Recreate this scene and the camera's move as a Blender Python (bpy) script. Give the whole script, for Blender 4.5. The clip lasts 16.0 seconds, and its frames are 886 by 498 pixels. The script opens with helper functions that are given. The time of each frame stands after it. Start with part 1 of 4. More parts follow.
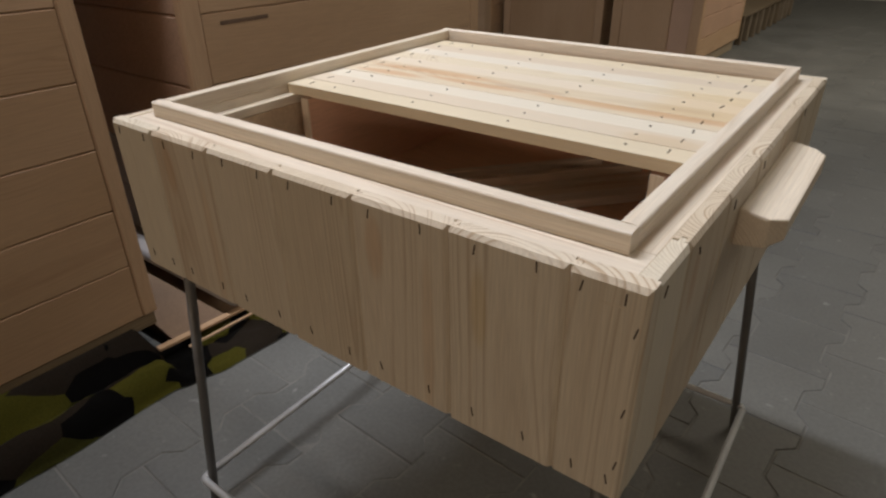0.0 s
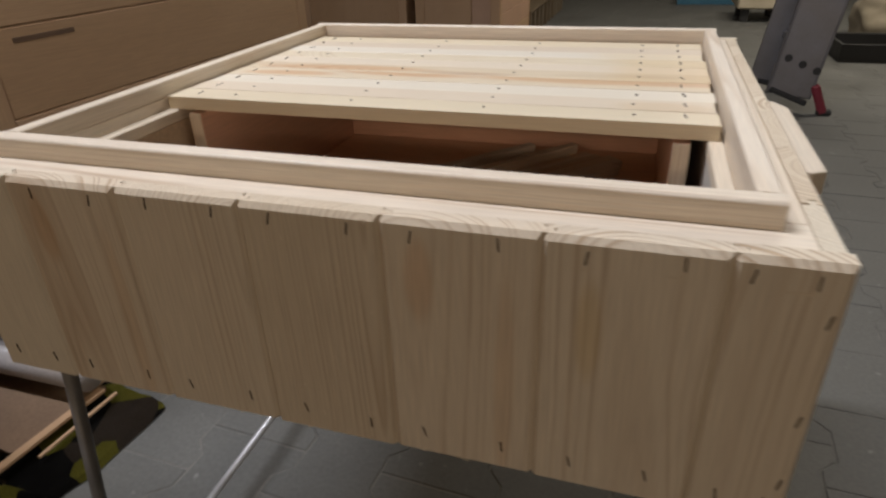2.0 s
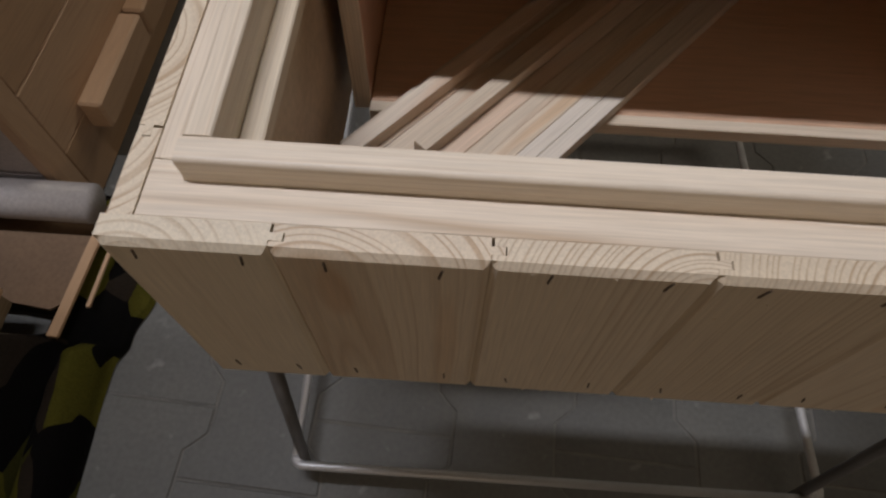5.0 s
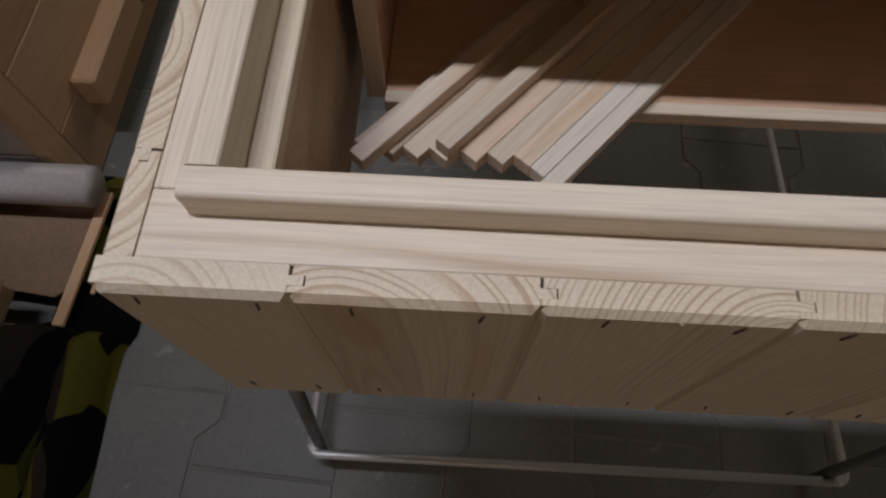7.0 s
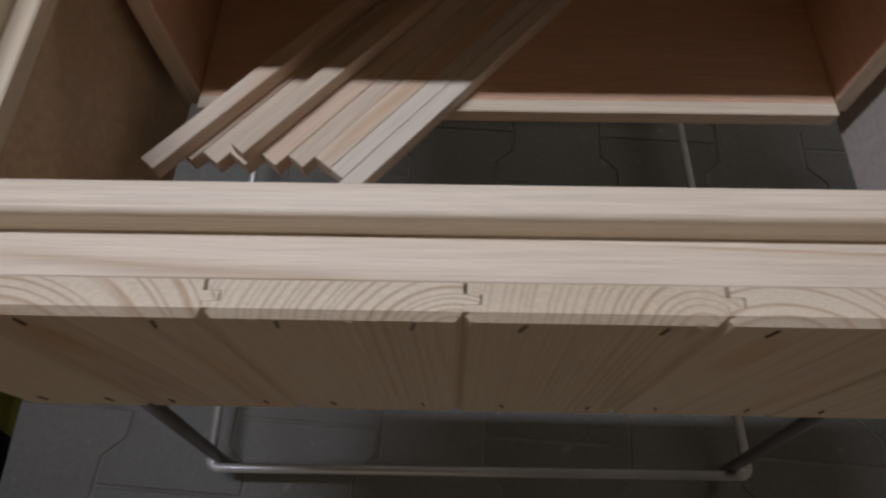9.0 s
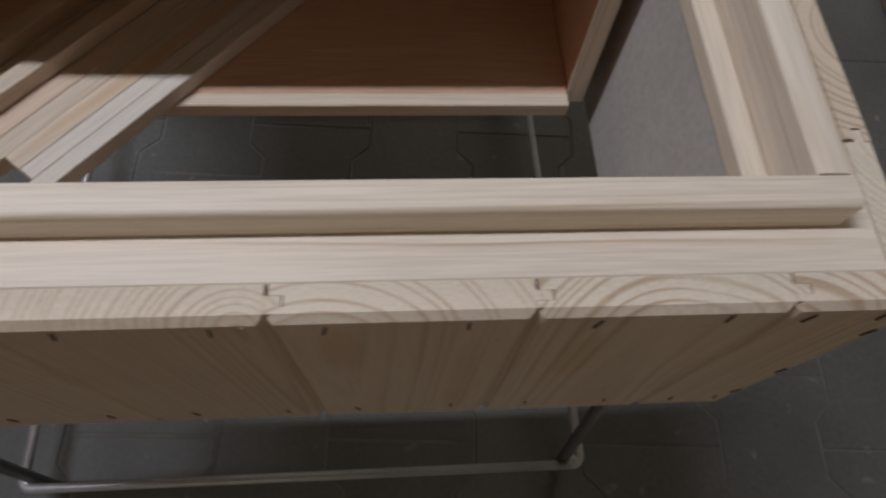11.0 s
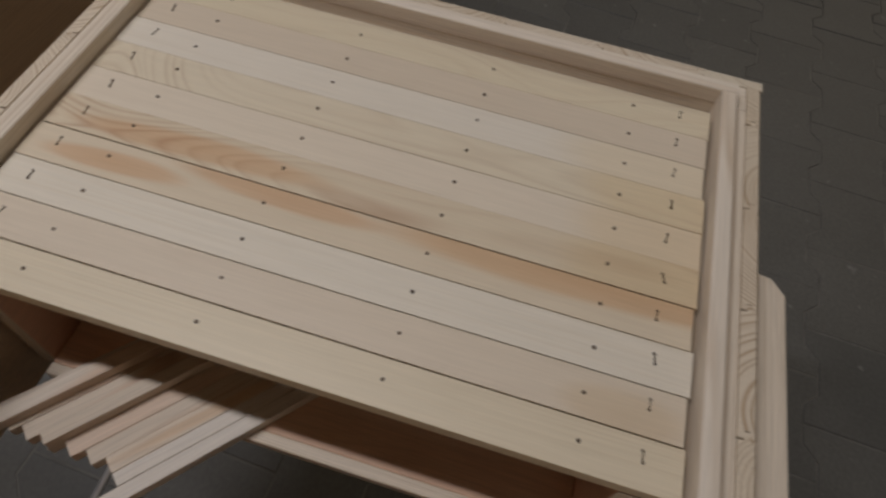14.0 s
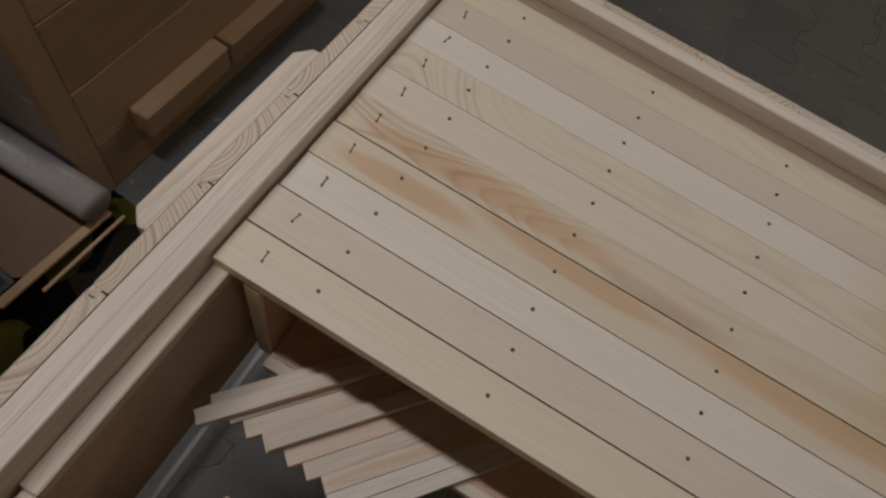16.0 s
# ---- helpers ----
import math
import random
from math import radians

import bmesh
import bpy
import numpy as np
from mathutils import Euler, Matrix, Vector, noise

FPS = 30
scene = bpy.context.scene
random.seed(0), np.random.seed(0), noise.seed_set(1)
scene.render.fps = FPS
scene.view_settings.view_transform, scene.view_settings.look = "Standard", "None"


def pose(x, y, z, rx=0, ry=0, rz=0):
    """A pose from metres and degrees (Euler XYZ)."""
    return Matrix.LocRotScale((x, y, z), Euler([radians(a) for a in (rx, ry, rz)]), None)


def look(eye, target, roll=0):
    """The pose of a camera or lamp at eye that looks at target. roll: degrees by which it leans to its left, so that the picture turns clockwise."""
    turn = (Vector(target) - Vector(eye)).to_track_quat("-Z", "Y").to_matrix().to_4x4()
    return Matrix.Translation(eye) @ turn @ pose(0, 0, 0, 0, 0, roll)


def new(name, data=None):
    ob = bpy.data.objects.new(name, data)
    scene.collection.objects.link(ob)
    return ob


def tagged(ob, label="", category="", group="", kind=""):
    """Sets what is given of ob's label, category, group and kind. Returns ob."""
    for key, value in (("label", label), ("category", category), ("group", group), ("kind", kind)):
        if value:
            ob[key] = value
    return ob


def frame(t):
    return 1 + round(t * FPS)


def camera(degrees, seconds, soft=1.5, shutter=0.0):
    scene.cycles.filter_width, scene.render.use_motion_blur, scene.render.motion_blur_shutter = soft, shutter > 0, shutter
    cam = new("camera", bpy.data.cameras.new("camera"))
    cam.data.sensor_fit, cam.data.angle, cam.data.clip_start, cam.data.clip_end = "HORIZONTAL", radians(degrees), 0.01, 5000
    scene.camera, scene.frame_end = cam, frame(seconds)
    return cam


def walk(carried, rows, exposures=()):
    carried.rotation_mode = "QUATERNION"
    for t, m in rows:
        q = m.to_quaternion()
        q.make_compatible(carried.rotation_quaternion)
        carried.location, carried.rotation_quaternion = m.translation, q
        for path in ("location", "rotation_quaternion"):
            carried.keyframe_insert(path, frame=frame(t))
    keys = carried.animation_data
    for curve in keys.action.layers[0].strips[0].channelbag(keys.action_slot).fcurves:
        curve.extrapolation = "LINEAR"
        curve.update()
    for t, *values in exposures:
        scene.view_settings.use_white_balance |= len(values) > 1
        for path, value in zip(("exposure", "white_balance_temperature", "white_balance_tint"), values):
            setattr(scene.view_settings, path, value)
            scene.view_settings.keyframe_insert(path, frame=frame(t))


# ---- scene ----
cam = camera(71.0, 16.0, 2.4, 0.5)
PATH = [
    (0, (0.685, -0.314, 0.843), (-0.374, 1.092, -0.107), -0.6),
    (0.5, (0.669, -0.317, 0.84), (-0.364, 1.098, -0.125), -0.7),
    (1, (0.642, -0.33, 0.834), (-0.318, 1.141, -0.123), -1.4),
    (1.5, (0.574, -0.321, 0.818), (-0.155, 1.279, -0.136), -3.7),
    (2, (0.493, -0.296, 0.797), (-0.061, 1.387, -0.13), -1.9),
    (2.5, (0.415, -0.266, 0.8), (-0.125, 1.326, -0.284), -4.3),
    (3, (0.336, -0.254, 0.865), (-0.155, 1.134, -0.489), -4.3),
    (3.5, (0.306, -0.24, 0.921), (-0.041, 1.013, -0.599), -2.9),
    (4, (0.259, -0.183, 0.921), (0.007, 0.909, -0.735), -2.3),
    (4.5, (0.199, -0.143, 0.896), (0.058, 0.906, -0.802), 0.2),
    (5, (0.151, -0.12, 0.88), (0.108, 0.845, -0.872), 1.4),
    (7.3, (0.134, -0.076, 0.862), (0.088, 0.763, -0.953), 0.0),
    (7.5, (0.146, -0.077, 0.859), (0.101, 0.763, -0.955), 0.2),
    (8, (0.178, -0.073, 0.86), (0.128, 0.763, -0.957), -0.7),
    (8.5, (0.209, -0.073, 0.86), (0.177, 0.775, -0.951), 0.0),
    (8.7, (0.229, -0.073, 0.861), (0.191, 0.788, -0.944), -0.8),
    (11, (0.403, -0.07, 0.853), (0.541, 0.784, -0.95), 7.3),
    (11.5, (0.457, -0.063, 0.858), (0.613, 0.859, -0.91), 7.9),
    (12, (0.479, -0.059, 0.897), (0.643, 0.925, -0.837), 8.4),
    (12.5, (0.477, -0.04, 0.959), (0.541, 0.94, -0.783), 6.1),
    (12.8, (0.483, -0.01, 0.994), (0.503, 1.047, -0.704), 7.1),
    (13, (0.485, 0.013, 1.017), (0.48, 1.104, -0.659), 8.7),
    (13.5, (0.463, 0.068, 1.052), (0.262, 1.198, -0.586), 4.5),
    (14, (0.409, 0.092, 1.029), (0.239, 1.177, -0.643), 8.8),
    (14.5, (0.329, 0.093, 1.034), (0.133, 1.154, -0.65), 11.7),
    (15, (0.27, 0.086, 1.033), (0.03, 1.138, -0.651), 13.4),
    (15.5, (0.205, 0.093, 1.027), (0.028, 1.112, -0.685), 19.6),
    (16, (0.198, 0.099, 1.024), (0.026, 1.05, -0.727), 22.1),
]
EXPOSURES = [
    (0.0, 0.05, 6280, 12), (1.0, 0.07, 6280, 12), (2.0, -0.02, 6280, 13), (2.5, -0.10, 6300, 13), (3.0, 0.02, 6400, 12), (3.5, -0.09, 6430, 12), (4.0, -0.27, 6450, 13), (4.5, -0.50, 6450, 14), (5.0, -0.60, 6400, 15), (7.5, -0.79, 6200, 16), (8.5, -0.80, 6150, 16),
    (11.0, -0.72, 6020, 14), (12.0, -0.63, 5970, 13), (12.5, -0.60, 6060, 13), (13.0, -0.60, 6250, 13), (13.5, -0.90, 6500, 14), (14.0, -1.22, 6550, 15), (14.5, -1.32, 6530, 15), (15.0, -1.38, 6540, 15), (15.5, -1.42, 6540, 15), (16.0, -1.42, 6530, 15),
]
walk(cam, [(t, look(eye, target, roll)) for t, eye, target, roll in PATH], EXPOSURES)

# ---- light ----
world = bpy.data.worlds.new("world")
scene.world = world
world.use_nodes = True
world.node_tree.nodes["Background"].inputs[0].default_value = (0.9, 0.85, 0.75, 1)
world.node_tree.nodes["Background"].inputs[1].default_value = 0.075


def long_lamp(name, x, y, z, sx, sy, watts, colour, lift=0.0):
    """A long area lamp that faces down; lift: degrees by which it is raised towards +y."""
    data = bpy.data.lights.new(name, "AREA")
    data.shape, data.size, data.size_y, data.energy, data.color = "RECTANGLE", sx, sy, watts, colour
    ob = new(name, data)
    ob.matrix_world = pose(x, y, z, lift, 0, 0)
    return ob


long_lamp("tube_over_bench", -0.47, 0.19, 2.6, 1.2, 0.09, 53, (0.96, 0.97, 1.0))
# unseen warm fill, added to light the front face of the hive
long_lamp("tube_on_wall", 0.9, -3.9, 1.9, 4.5, 0.14, 29, (1.0, 0.765, 0.53), 80)
# unseen wide fill, added to brighten the floor at the right and back
long_lamp("tubes_at_back", 2.0, 4.1, 2.9, 2.5, 1.2, 88, (1.0, 0.90, 0.72))


# ---- materials ----
def material(name, rough=0.6, metal=0.0):
    m = bpy.data.materials.new(name)
    m.use_nodes = True
    t = m.node_tree
    b = t.nodes["Principled BSDF"]
    b.inputs["Roughness"].default_value = rough
    b.inputs["Metallic"].default_value = metal
    return m, t, b


def node(t, kind, **values):
    n = t.nodes.new(kind)
    for key, value in values.items():
        if key in n.inputs:
            n.inputs[key].default_value = value
    return n


def maths(t, op, a, b=None):
    n = t.nodes.new("ShaderNodeMath")
    n.operation = op
    for i, v in enumerate((a, b)):
        if v is None:
            continue
        if isinstance(v, (int, float)):
            n.inputs[i].default_value = v
        else:
            t.links.new(v, n.inputs[i])
    return n.outputs[0]


def ramp(t, fac, stops, smooth=False):
    n = t.nodes.new("ShaderNodeValToRGB")
    if smooth:
        n.color_ramp.interpolation = "EASE"
    e = n.color_ramp.elements
    while len(e) < len(stops):
        e.new(0.5)
    for k, (p, c) in enumerate(stops):
        e[k].position = p
        e[k].color = (*c, 1) if len(c) == 3 else c
    t.links.new(fac, n.inputs[0])
    return n.outputs[0]


def mixed(t, fac, a, b, kind="MIX"):
    n = t.nodes.new("ShaderNodeMix")
    n.data_type, n.blend_type = "RGBA", kind
    for s, v in ((n.inputs[0], fac), (n.inputs[6], a), (n.inputs[7], b)):
        if isinstance(v, (int, float)):
            s.default_value = v
        elif isinstance(v, tuple):
            s.default_value = (*v, 1)
        else:
            t.links.new(v, s)
    return n.outputs[2]


def wood(name, axis, early, late, ring=0.0032, contrast=0.75, stain=None, stain_at=0.62, vary=0.12, rough=0.55, bump=0.25, wander=0.010, end_gain=0.5, fibre_amount=0.35, tilt=0.05, spread=(0.0, 0.45, 0.86, 0.97), knot=None, patches=()):
    """Sawn softwood: year rings round a pith that lies beside each board, so that faces show grain and ends show arcs."""
    m, t, b = material(name, rough)
    tex = t.nodes.new("ShaderNodeTexCoord")
    info = t.nodes.new("ShaderNodeObjectInfo")
    sep = t.nodes.new("ShaderNodeSeparateXYZ")
    t.links.new(tex.outputs["Object"], sep.inputs[0])
    order = {"x": (1, 2, 0), "y": (0, 2, 1), "z": (0, 1, 2)}[axis]
    p, q, l = (sep.outputs[i] for i in order)
    r1 = info.outputs["Random"]
    r2 = maths(t, "FRACT", maths(t, "MULTIPLY", r1, 17.31))
    r3 = maths(t, "FRACT", maths(t, "MULTIPLY", r1, 53.77))
    # slow wander along the length
    comb = t.nodes.new("ShaderNodeCombineXYZ")
    t.links.new(maths(t, "MULTIPLY", p, 9.0), comb.inputs[0])
    t.links.new(maths(t, "MULTIPLY", q, 9.0), comb.inputs[1])
    t.links.new(maths(t, "ADD", maths(t, "MULTIPLY", l, 3.2), maths(t, "MULTIPLY", r1, 40.0)), comb.inputs[2])
    slow = node(t, "ShaderNodeTexNoise", Scale=1.0, Detail=1.5, Roughness=0.45)
    t.links.new(comb.outputs[0], slow.inputs["Vector"])
    shift = maths(t, "MULTIPLY", maths(t, "SUBTRACT", slow.outputs["Fac"], 0.5), wander * 2)
    pp = maths(t, "ADD", maths(t, "ADD", p, maths(t, "MULTIPLY", maths(t, "SUBTRACT", r2, 0.5), 0.10)), shift)
    qq = maths(t, "ADD", maths(t, "ADD", q, maths(t, "ADD", maths(t, "MULTIPLY", r3, 0.035), 0.008)), maths(t, "MULTIPLY", shift, 0.8))
    lean = maths(t, "MULTIPLY", maths(t, "SUBTRACT", maths(t, "FRACT", maths(t, "MULTIPLY", r1, 29.9)), 0.5), tilt * 2)
    qq = maths(t, "ADD", qq, maths(t, "MULTIPLY", l, lean))
    far = maths(t, "SQRT", maths(t, "ADD", maths(t, "MULTIPLY", pp, pp), maths(t, "MULTIPLY", qq, qq)))
    if knot:
        # the grain sweeps round a knot: where along, how long, how far
        away = maths(t, "DIVIDE", maths(t, "SUBTRACT", l, knot[0]), knot[1])
        swell = maths(t, "POWER", 2.718, maths(t, "MULTIPLY", maths(t, "MULTIPLY", away, away), -1.0))
        far = maths(t, "ADD", far, maths(t, "MULTIPLY", swell, knot[2]))
    pitch = maths(t, "MULTIPLY", maths(t, "ADD", maths(t, "MULTIPLY", r2, 0.9), 0.6), ring)
    uneven = node(t, "ShaderNodeTexNoise", Scale=1.0, Detail=1.0)
    uneven.noise_dimensions = "1D"
    t.links.new(maths(t, "ADD", maths(t, "DIVIDE", far, ring * 2.6), maths(t, "MULTIPLY", r1, 70.0)), uneven.inputs["W"])
    turns = maths(t, "ADD", maths(t, "DIVIDE", far, pitch), maths(t, "MULTIPLY", uneven.outputs["Fac"], 2.2))
    saw = maths(t, "FRACT", turns)
    each = t.nodes.new("ShaderNodeTexWhiteNoise")
    each.noise_dimensions = "1D"
    t.links.new(maths(t, "ADD", maths(t, "FLOOR", turns), maths(t, "MULTIPLY", r1, 90.0)), each.inputs["W"])
    strength = maths(t, "ADD", 0.45, maths(t, "MULTIPLY", each.outputs["Value"], 0.85))
    facing = t.nodes.new("ShaderNodeSeparateXYZ")
    t.links.new(tex.outputs["Normal"], facing.inputs[0])
    ends = maths(t, "ABSOLUTE", facing.outputs[order[2]])
    line = ramp(t, saw, [(spread[0], (0, 0, 0)), (spread[1], (0.16,) * 3), (spread[2], (1, 1, 1)), (spread[3], (0.15,) * 3), (1.0, (0, 0, 0))])
    line = maths(t, "MULTIPLY", line, strength)
    crisp = ramp(t, saw, [(0.0, (0, 0, 0)), (0.62, (0.05,) * 3), (0.84, (1, 1, 1)), (0.92, (0.95,) * 3), (1.0, (0, 0, 0))])
    line = mixed(t, ends, line, crisp)
    # rings come and go
    fade = node(t, "ShaderNodeTexNoise", Scale=1.7, Detail=2.0)
    t.links.new(comb.outputs[0], fade.inputs["Vector"])
    amount = maths(t, "MULTIPLY", line, maths(t, "MULTIPLY", ramp(t, fade.outputs["Fac"], [(0.35, (0.25,) * 3), (0.65, (1, 1, 1))]), contrast))
    amount = maths(t, "MULTIPLY", amount, maths(t, "ADD", 1.0, maths(t, "MULTIPLY", ends, end_gain)))
    colour = mixed(t, amount, early, late)
    # fine fibre
    comb2 = t.nodes.new("ShaderNodeCombineXYZ")
    t.links.new(maths(t, "MULTIPLY", p, 900.0), comb2.inputs[0])
    t.links.new(maths(t, "MULTIPLY", q, 900.0), comb2.inputs[1])
    t.links.new(maths(t, "ADD", maths(t, "MULTIPLY", l, 26.0), maths(t, "MULTIPLY", r2, 30.0)), comb2.inputs[2])
    fibre = node(t, "ShaderNodeTexNoise", Scale=1.0, Detail=2.0)
    t.links.new(comb2.outputs[0], fibre.inputs["Vector"])
    colour = mixed(t, fibre_amount, colour, ramp(t, fibre.outputs["Fac"], [(0.3, (0.62,) * 3), (0.7, (1.15,) * 3)]), "MULTIPLY")
    # broad tint from board to board and along it
    broad = node(t, "ShaderNodeTexNoise", Scale=0.55, Detail=1.0)
    t.links.new(comb.outputs[0], broad.inputs["Vector"])
    tint = maths(t, "ADD", maths(t, "MULTIPLY", maths(t, "SUBTRACT", r3, 0.5), vary * 2), maths(t, "MULTIPLY", maths(t, "SUBTRACT", broad.outputs["Fac"], 0.5), vary * 2))
    scale = maths(t, "ADD", 1.0, tint)
    grey = t.nodes.new("ShaderNodeCombineColor")
    t.links.new(scale, grey.inputs[0])
    t.links.new(maths(t, "ADD", 1.0, maths(t, "MULTIPLY", tint, 1.25)), grey.inputs[1])
    t.links.new(maths(t, "ADD", 1.0, maths(t, "MULTIPLY", tint, 1.7)), grey.inputs[2])
    colour = mixed(t, 1.0, colour, grey.outputs[0], "MULTIPLY")
    if stain:
        comb3 = t.nodes.new("ShaderNodeCombineXYZ")
        t.links.new(maths(t, "MULTIPLY", p, 26.0), comb3.inputs[0])
        t.links.new(maths(t, "MULTIPLY", q, 10.0), comb3.inputs[1])
        t.links.new(maths(t, "ADD", maths(t, "MULTIPLY", l, 4.5), maths(t, "MULTIPLY", r3, 60.0)), comb3.inputs[2])
        blot = node(t, "ShaderNodeTexNoise", Scale=1.0, Detail=1.0)
        t.links.new(comb3.outputs[0], blot.inputs["Vector"])
        level = maths(t, "SUBTRACT", blot.outputs["Fac"], maths(t, "MULTIPLY", ends, 0.3))
        mask = ramp(t, level, [(stain_at - 0.10, (0, 0, 0)), (stain_at, (0.85,) * 3), (stain_at + 0.12, (0.95,) * 3)], True)
        colour = mixed(t, mask, colour, mixed(t, 1.0, colour, stain, "MULTIPLY"))
    for along, across, half, wide, tint in patches:
        # heartwood with a soft outline: middle along and across the board, half length, half width, tint
        u = maths(t, "DIVIDE", maths(t, "SUBTRACT", l, along), half)
        v = maths(t, "DIVIDE", maths(t, "ADD", maths(t, "SUBTRACT", p, across), maths(t, "MULTIPLY", shift, 0.8)), wide)
        away = maths(t, "SQRT", maths(t, "ADD", maths(t, "MULTIPLY", u, u), maths(t, "MULTIPLY", v, v)))
        away = maths(t, "ADD", away, maths(t, "MULTIPLY", maths(t, "SUBTRACT", fade.outputs["Fac"], 0.5), 0.5))
        mask = ramp(t, away, [(0.0, (0.9,) * 3), (0.55, (0.8,) * 3), (1.0, (0, 0, 0))], True)
        mask = maths(t, "MULTIPLY", mask, maths(t, "SUBTRACT", 1.0, ends))
        colour = mixed(t, mask, colour, mixed(t, 1.0, colour, tint, "MULTIPLY"))
    t.links.new(colour, b.inputs["Base Color"])
    t.links.new(ramp(t, fibre.outputs["Fac"], [(0.3, (rough - 0.08,) * 3), (0.7, (rough + 0.12,) * 3)]), b.inputs["Roughness"])
    bp = node(t, "ShaderNodeBump", Strength=bump, Distance=0.0006)
    t.links.new(maths(t, "ADD", maths(t, "MULTIPLY", amount, 0.8), maths(t, "MULTIPLY", fibre.outputs["Fac"], 0.5)), bp.inputs["Height"])
    t.links.new(bp.outputs[0], b.inputs["Normal"])
    return m


EARLY, LATE = (0.72, 0.615, 0.48), (0.52, 0.395, 0.26)
PINE = {a: wood("pine_" + a, a, EARLY, LATE, vary=0.09, contrast=0.75) for a in "xyz"}
PINE_PALE = {a: wood("pine_pale_" + a, a, (0.73, 0.63, 0.49), (0.58, 0.455, 0.32), contrast=0.45, vary=0.06) for a in "xyz"}
PINE_RIM = wood("pine_rim", "x", (0.765, 0.675, 0.555), (0.565, 0.435, 0.305), ring=0.0034, contrast=0.75, vary=0.05, rough=0.45, wander=0.003, tilt=0.015, spread=(0.0, 0.55, 0.84, 0.95))
PLANK = {a: wood("pine_plank_" + a, a, (0.765, 0.67, 0.545), (0.55, 0.415, 0.285), ring=0.0034, contrast=0.85, vary=0.05, rough=0.45, wander=0.003, tilt=0.012, spread=(0.0, 0.55, 0.84, 0.95)) for a in "xy"}
PINK = (0.89, 0.69, 0.55)
BOARD = dict(ring=0.0045, vary=0.05, tilt=0.035, wander=0.007, end_gain=1.35, spread=(0.0, 0.5, 0.82, 0.95))
BOARD_PALE = wood("lining_pale", "z", (0.700, 0.619, 0.487), (0.570, 0.470, 0.340), contrast=0.35, **{**BOARD, "end_gain": 2.8})
BOARD_EVEN = wood("lining_even", "z", (0.685, 0.589, 0.454), (0.480, 0.361, 0.241), contrast=0.78, **BOARD)
BOARD_WARM = wood("lining_warm", "z", (0.675, 0.574, 0.439), (0.475, 0.351, 0.232), contrast=0.82, patches=((0.050, -0.024, 0.036, 0.011, (0.92, 0.80, 0.70)), (-0.02, 0.028, 0.10, 0.008, (0.94, 0.86, 0.78))), **BOARD)
BOARD_FIGURED = wood("lining_figured", "z", (0.680, 0.584, 0.449), (0.475, 0.356, 0.236), contrast=0.7, patches=((0.03, -0.020, 0.045, 0.010, (0.93, 0.86, 0.70)),), **{**BOARD, "wander": 0.015})
SOFT = (0.0, 0.40, 0.72, 0.93)
LID = dict(rough=0.42, fibre_amount=0.15, spread=SOFT, vary=0.04)
HONEYED = (0.97, 0.90, 0.78)
END_TINT = (0.235, 0.0, 0.09, 0.05, HONEYED)
SLATS = [
    wood("slat_yellow", "x", (0.726, 0.635, 0.472), (0.63, 0.51, 0.355), ring=0.005, contrast=0.38, wander=0.012, tilt=0.03, **LID),
    wood("slat_beige", "x", (0.697, 0.600, 0.468), (0.63, 0.515, 0.39), ring=0.007, contrast=0.28, wander=0.010, tilt=0.02, patches=((0.215, -0.006, 0.05, 0.02, (0.93, 0.87, 0.78)),), **LID),
    wood("slat_white", "x", (0.755, 0.689, 0.567), (0.68, 0.59, 0.45), ring=0.006, contrast=0.45, wander=0.012, tilt=0.02, **LID),
    wood("slat_heart_streak", "x", (0.716, 0.615, 0.462), (0.62, 0.48, 0.35), ring=0.008, contrast=0.3, wander=0.015, tilt=0.02, patches=((-0.185, -0.004, 0.070, 0.011, PINK), (-0.058, 0.011, 0.090, 0.012, PINK), (0.200, 0.014, 0.200, 0.019, (0.87, 0.67, 0.51))), **LID),
    wood("slat_heart_rings", "x", (0.706, 0.605, 0.447), (0.54, 0.39, 0.265), ring=0.0066, contrast=1.15, wander=0.030, tilt=0.06, knot=(-0.215, 0.13, 0.062), patches=((-0.135, -0.003, 0.13, 0.017, (0.91, 0.72, 0.58)), END_TINT), **LID),
    wood("slat_rosy", "x", (0.711, 0.615, 0.477), (0.64, 0.525, 0.40), ring=0.007, contrast=0.25, wander=0.010, tilt=0.02, patches=(END_TINT,), **LID),
    wood("slat_flamed", "x", (0.697, 0.605, 0.447), (0.555, 0.44, 0.31), ring=0.0062, contrast=1.05, wander=0.026, tilt=0.06, knot=(-0.24, 0.055, 0.045), patches=(END_TINT,), **LID),
    wood("slat_sapwood", "x", (0.748, 0.682, 0.567), (0.685, 0.60, 0.47), ring=0.007, contrast=0.28, wander=0.010, tilt=0.02, patches=((0.235, 0.0, 0.12, 0.05, HONEYED),), **LID),
    wood("slat_dull", "x", (0.687, 0.590, 0.462), (0.62, 0.50, 0.38), ring=0.007, contrast=0.28, wander=0.010, tilt=0.02, **LID),
    wood("slat_golden", "x", (0.716, 0.625, 0.457), (0.60, 0.475, 0.33), ring=0.007, contrast=0.6, wander=0.030, tilt=0.07, knot=(0.12, 0.10, 0.03), **LID),
]
STICK = wood("stick_wood", "x", (0.70, 0.60, 0.48), (0.56, 0.43, 0.31), contrast=0.45, stain=(0.92, 0.80, 0.72), stain_at=0.6, vary=0.10)
STICK_PALE = wood("stick_pale_wood", "x", (0.74, 0.67, 0.575), (0.64, 0.55, 0.44), contrast=0.4, vary=0.05)
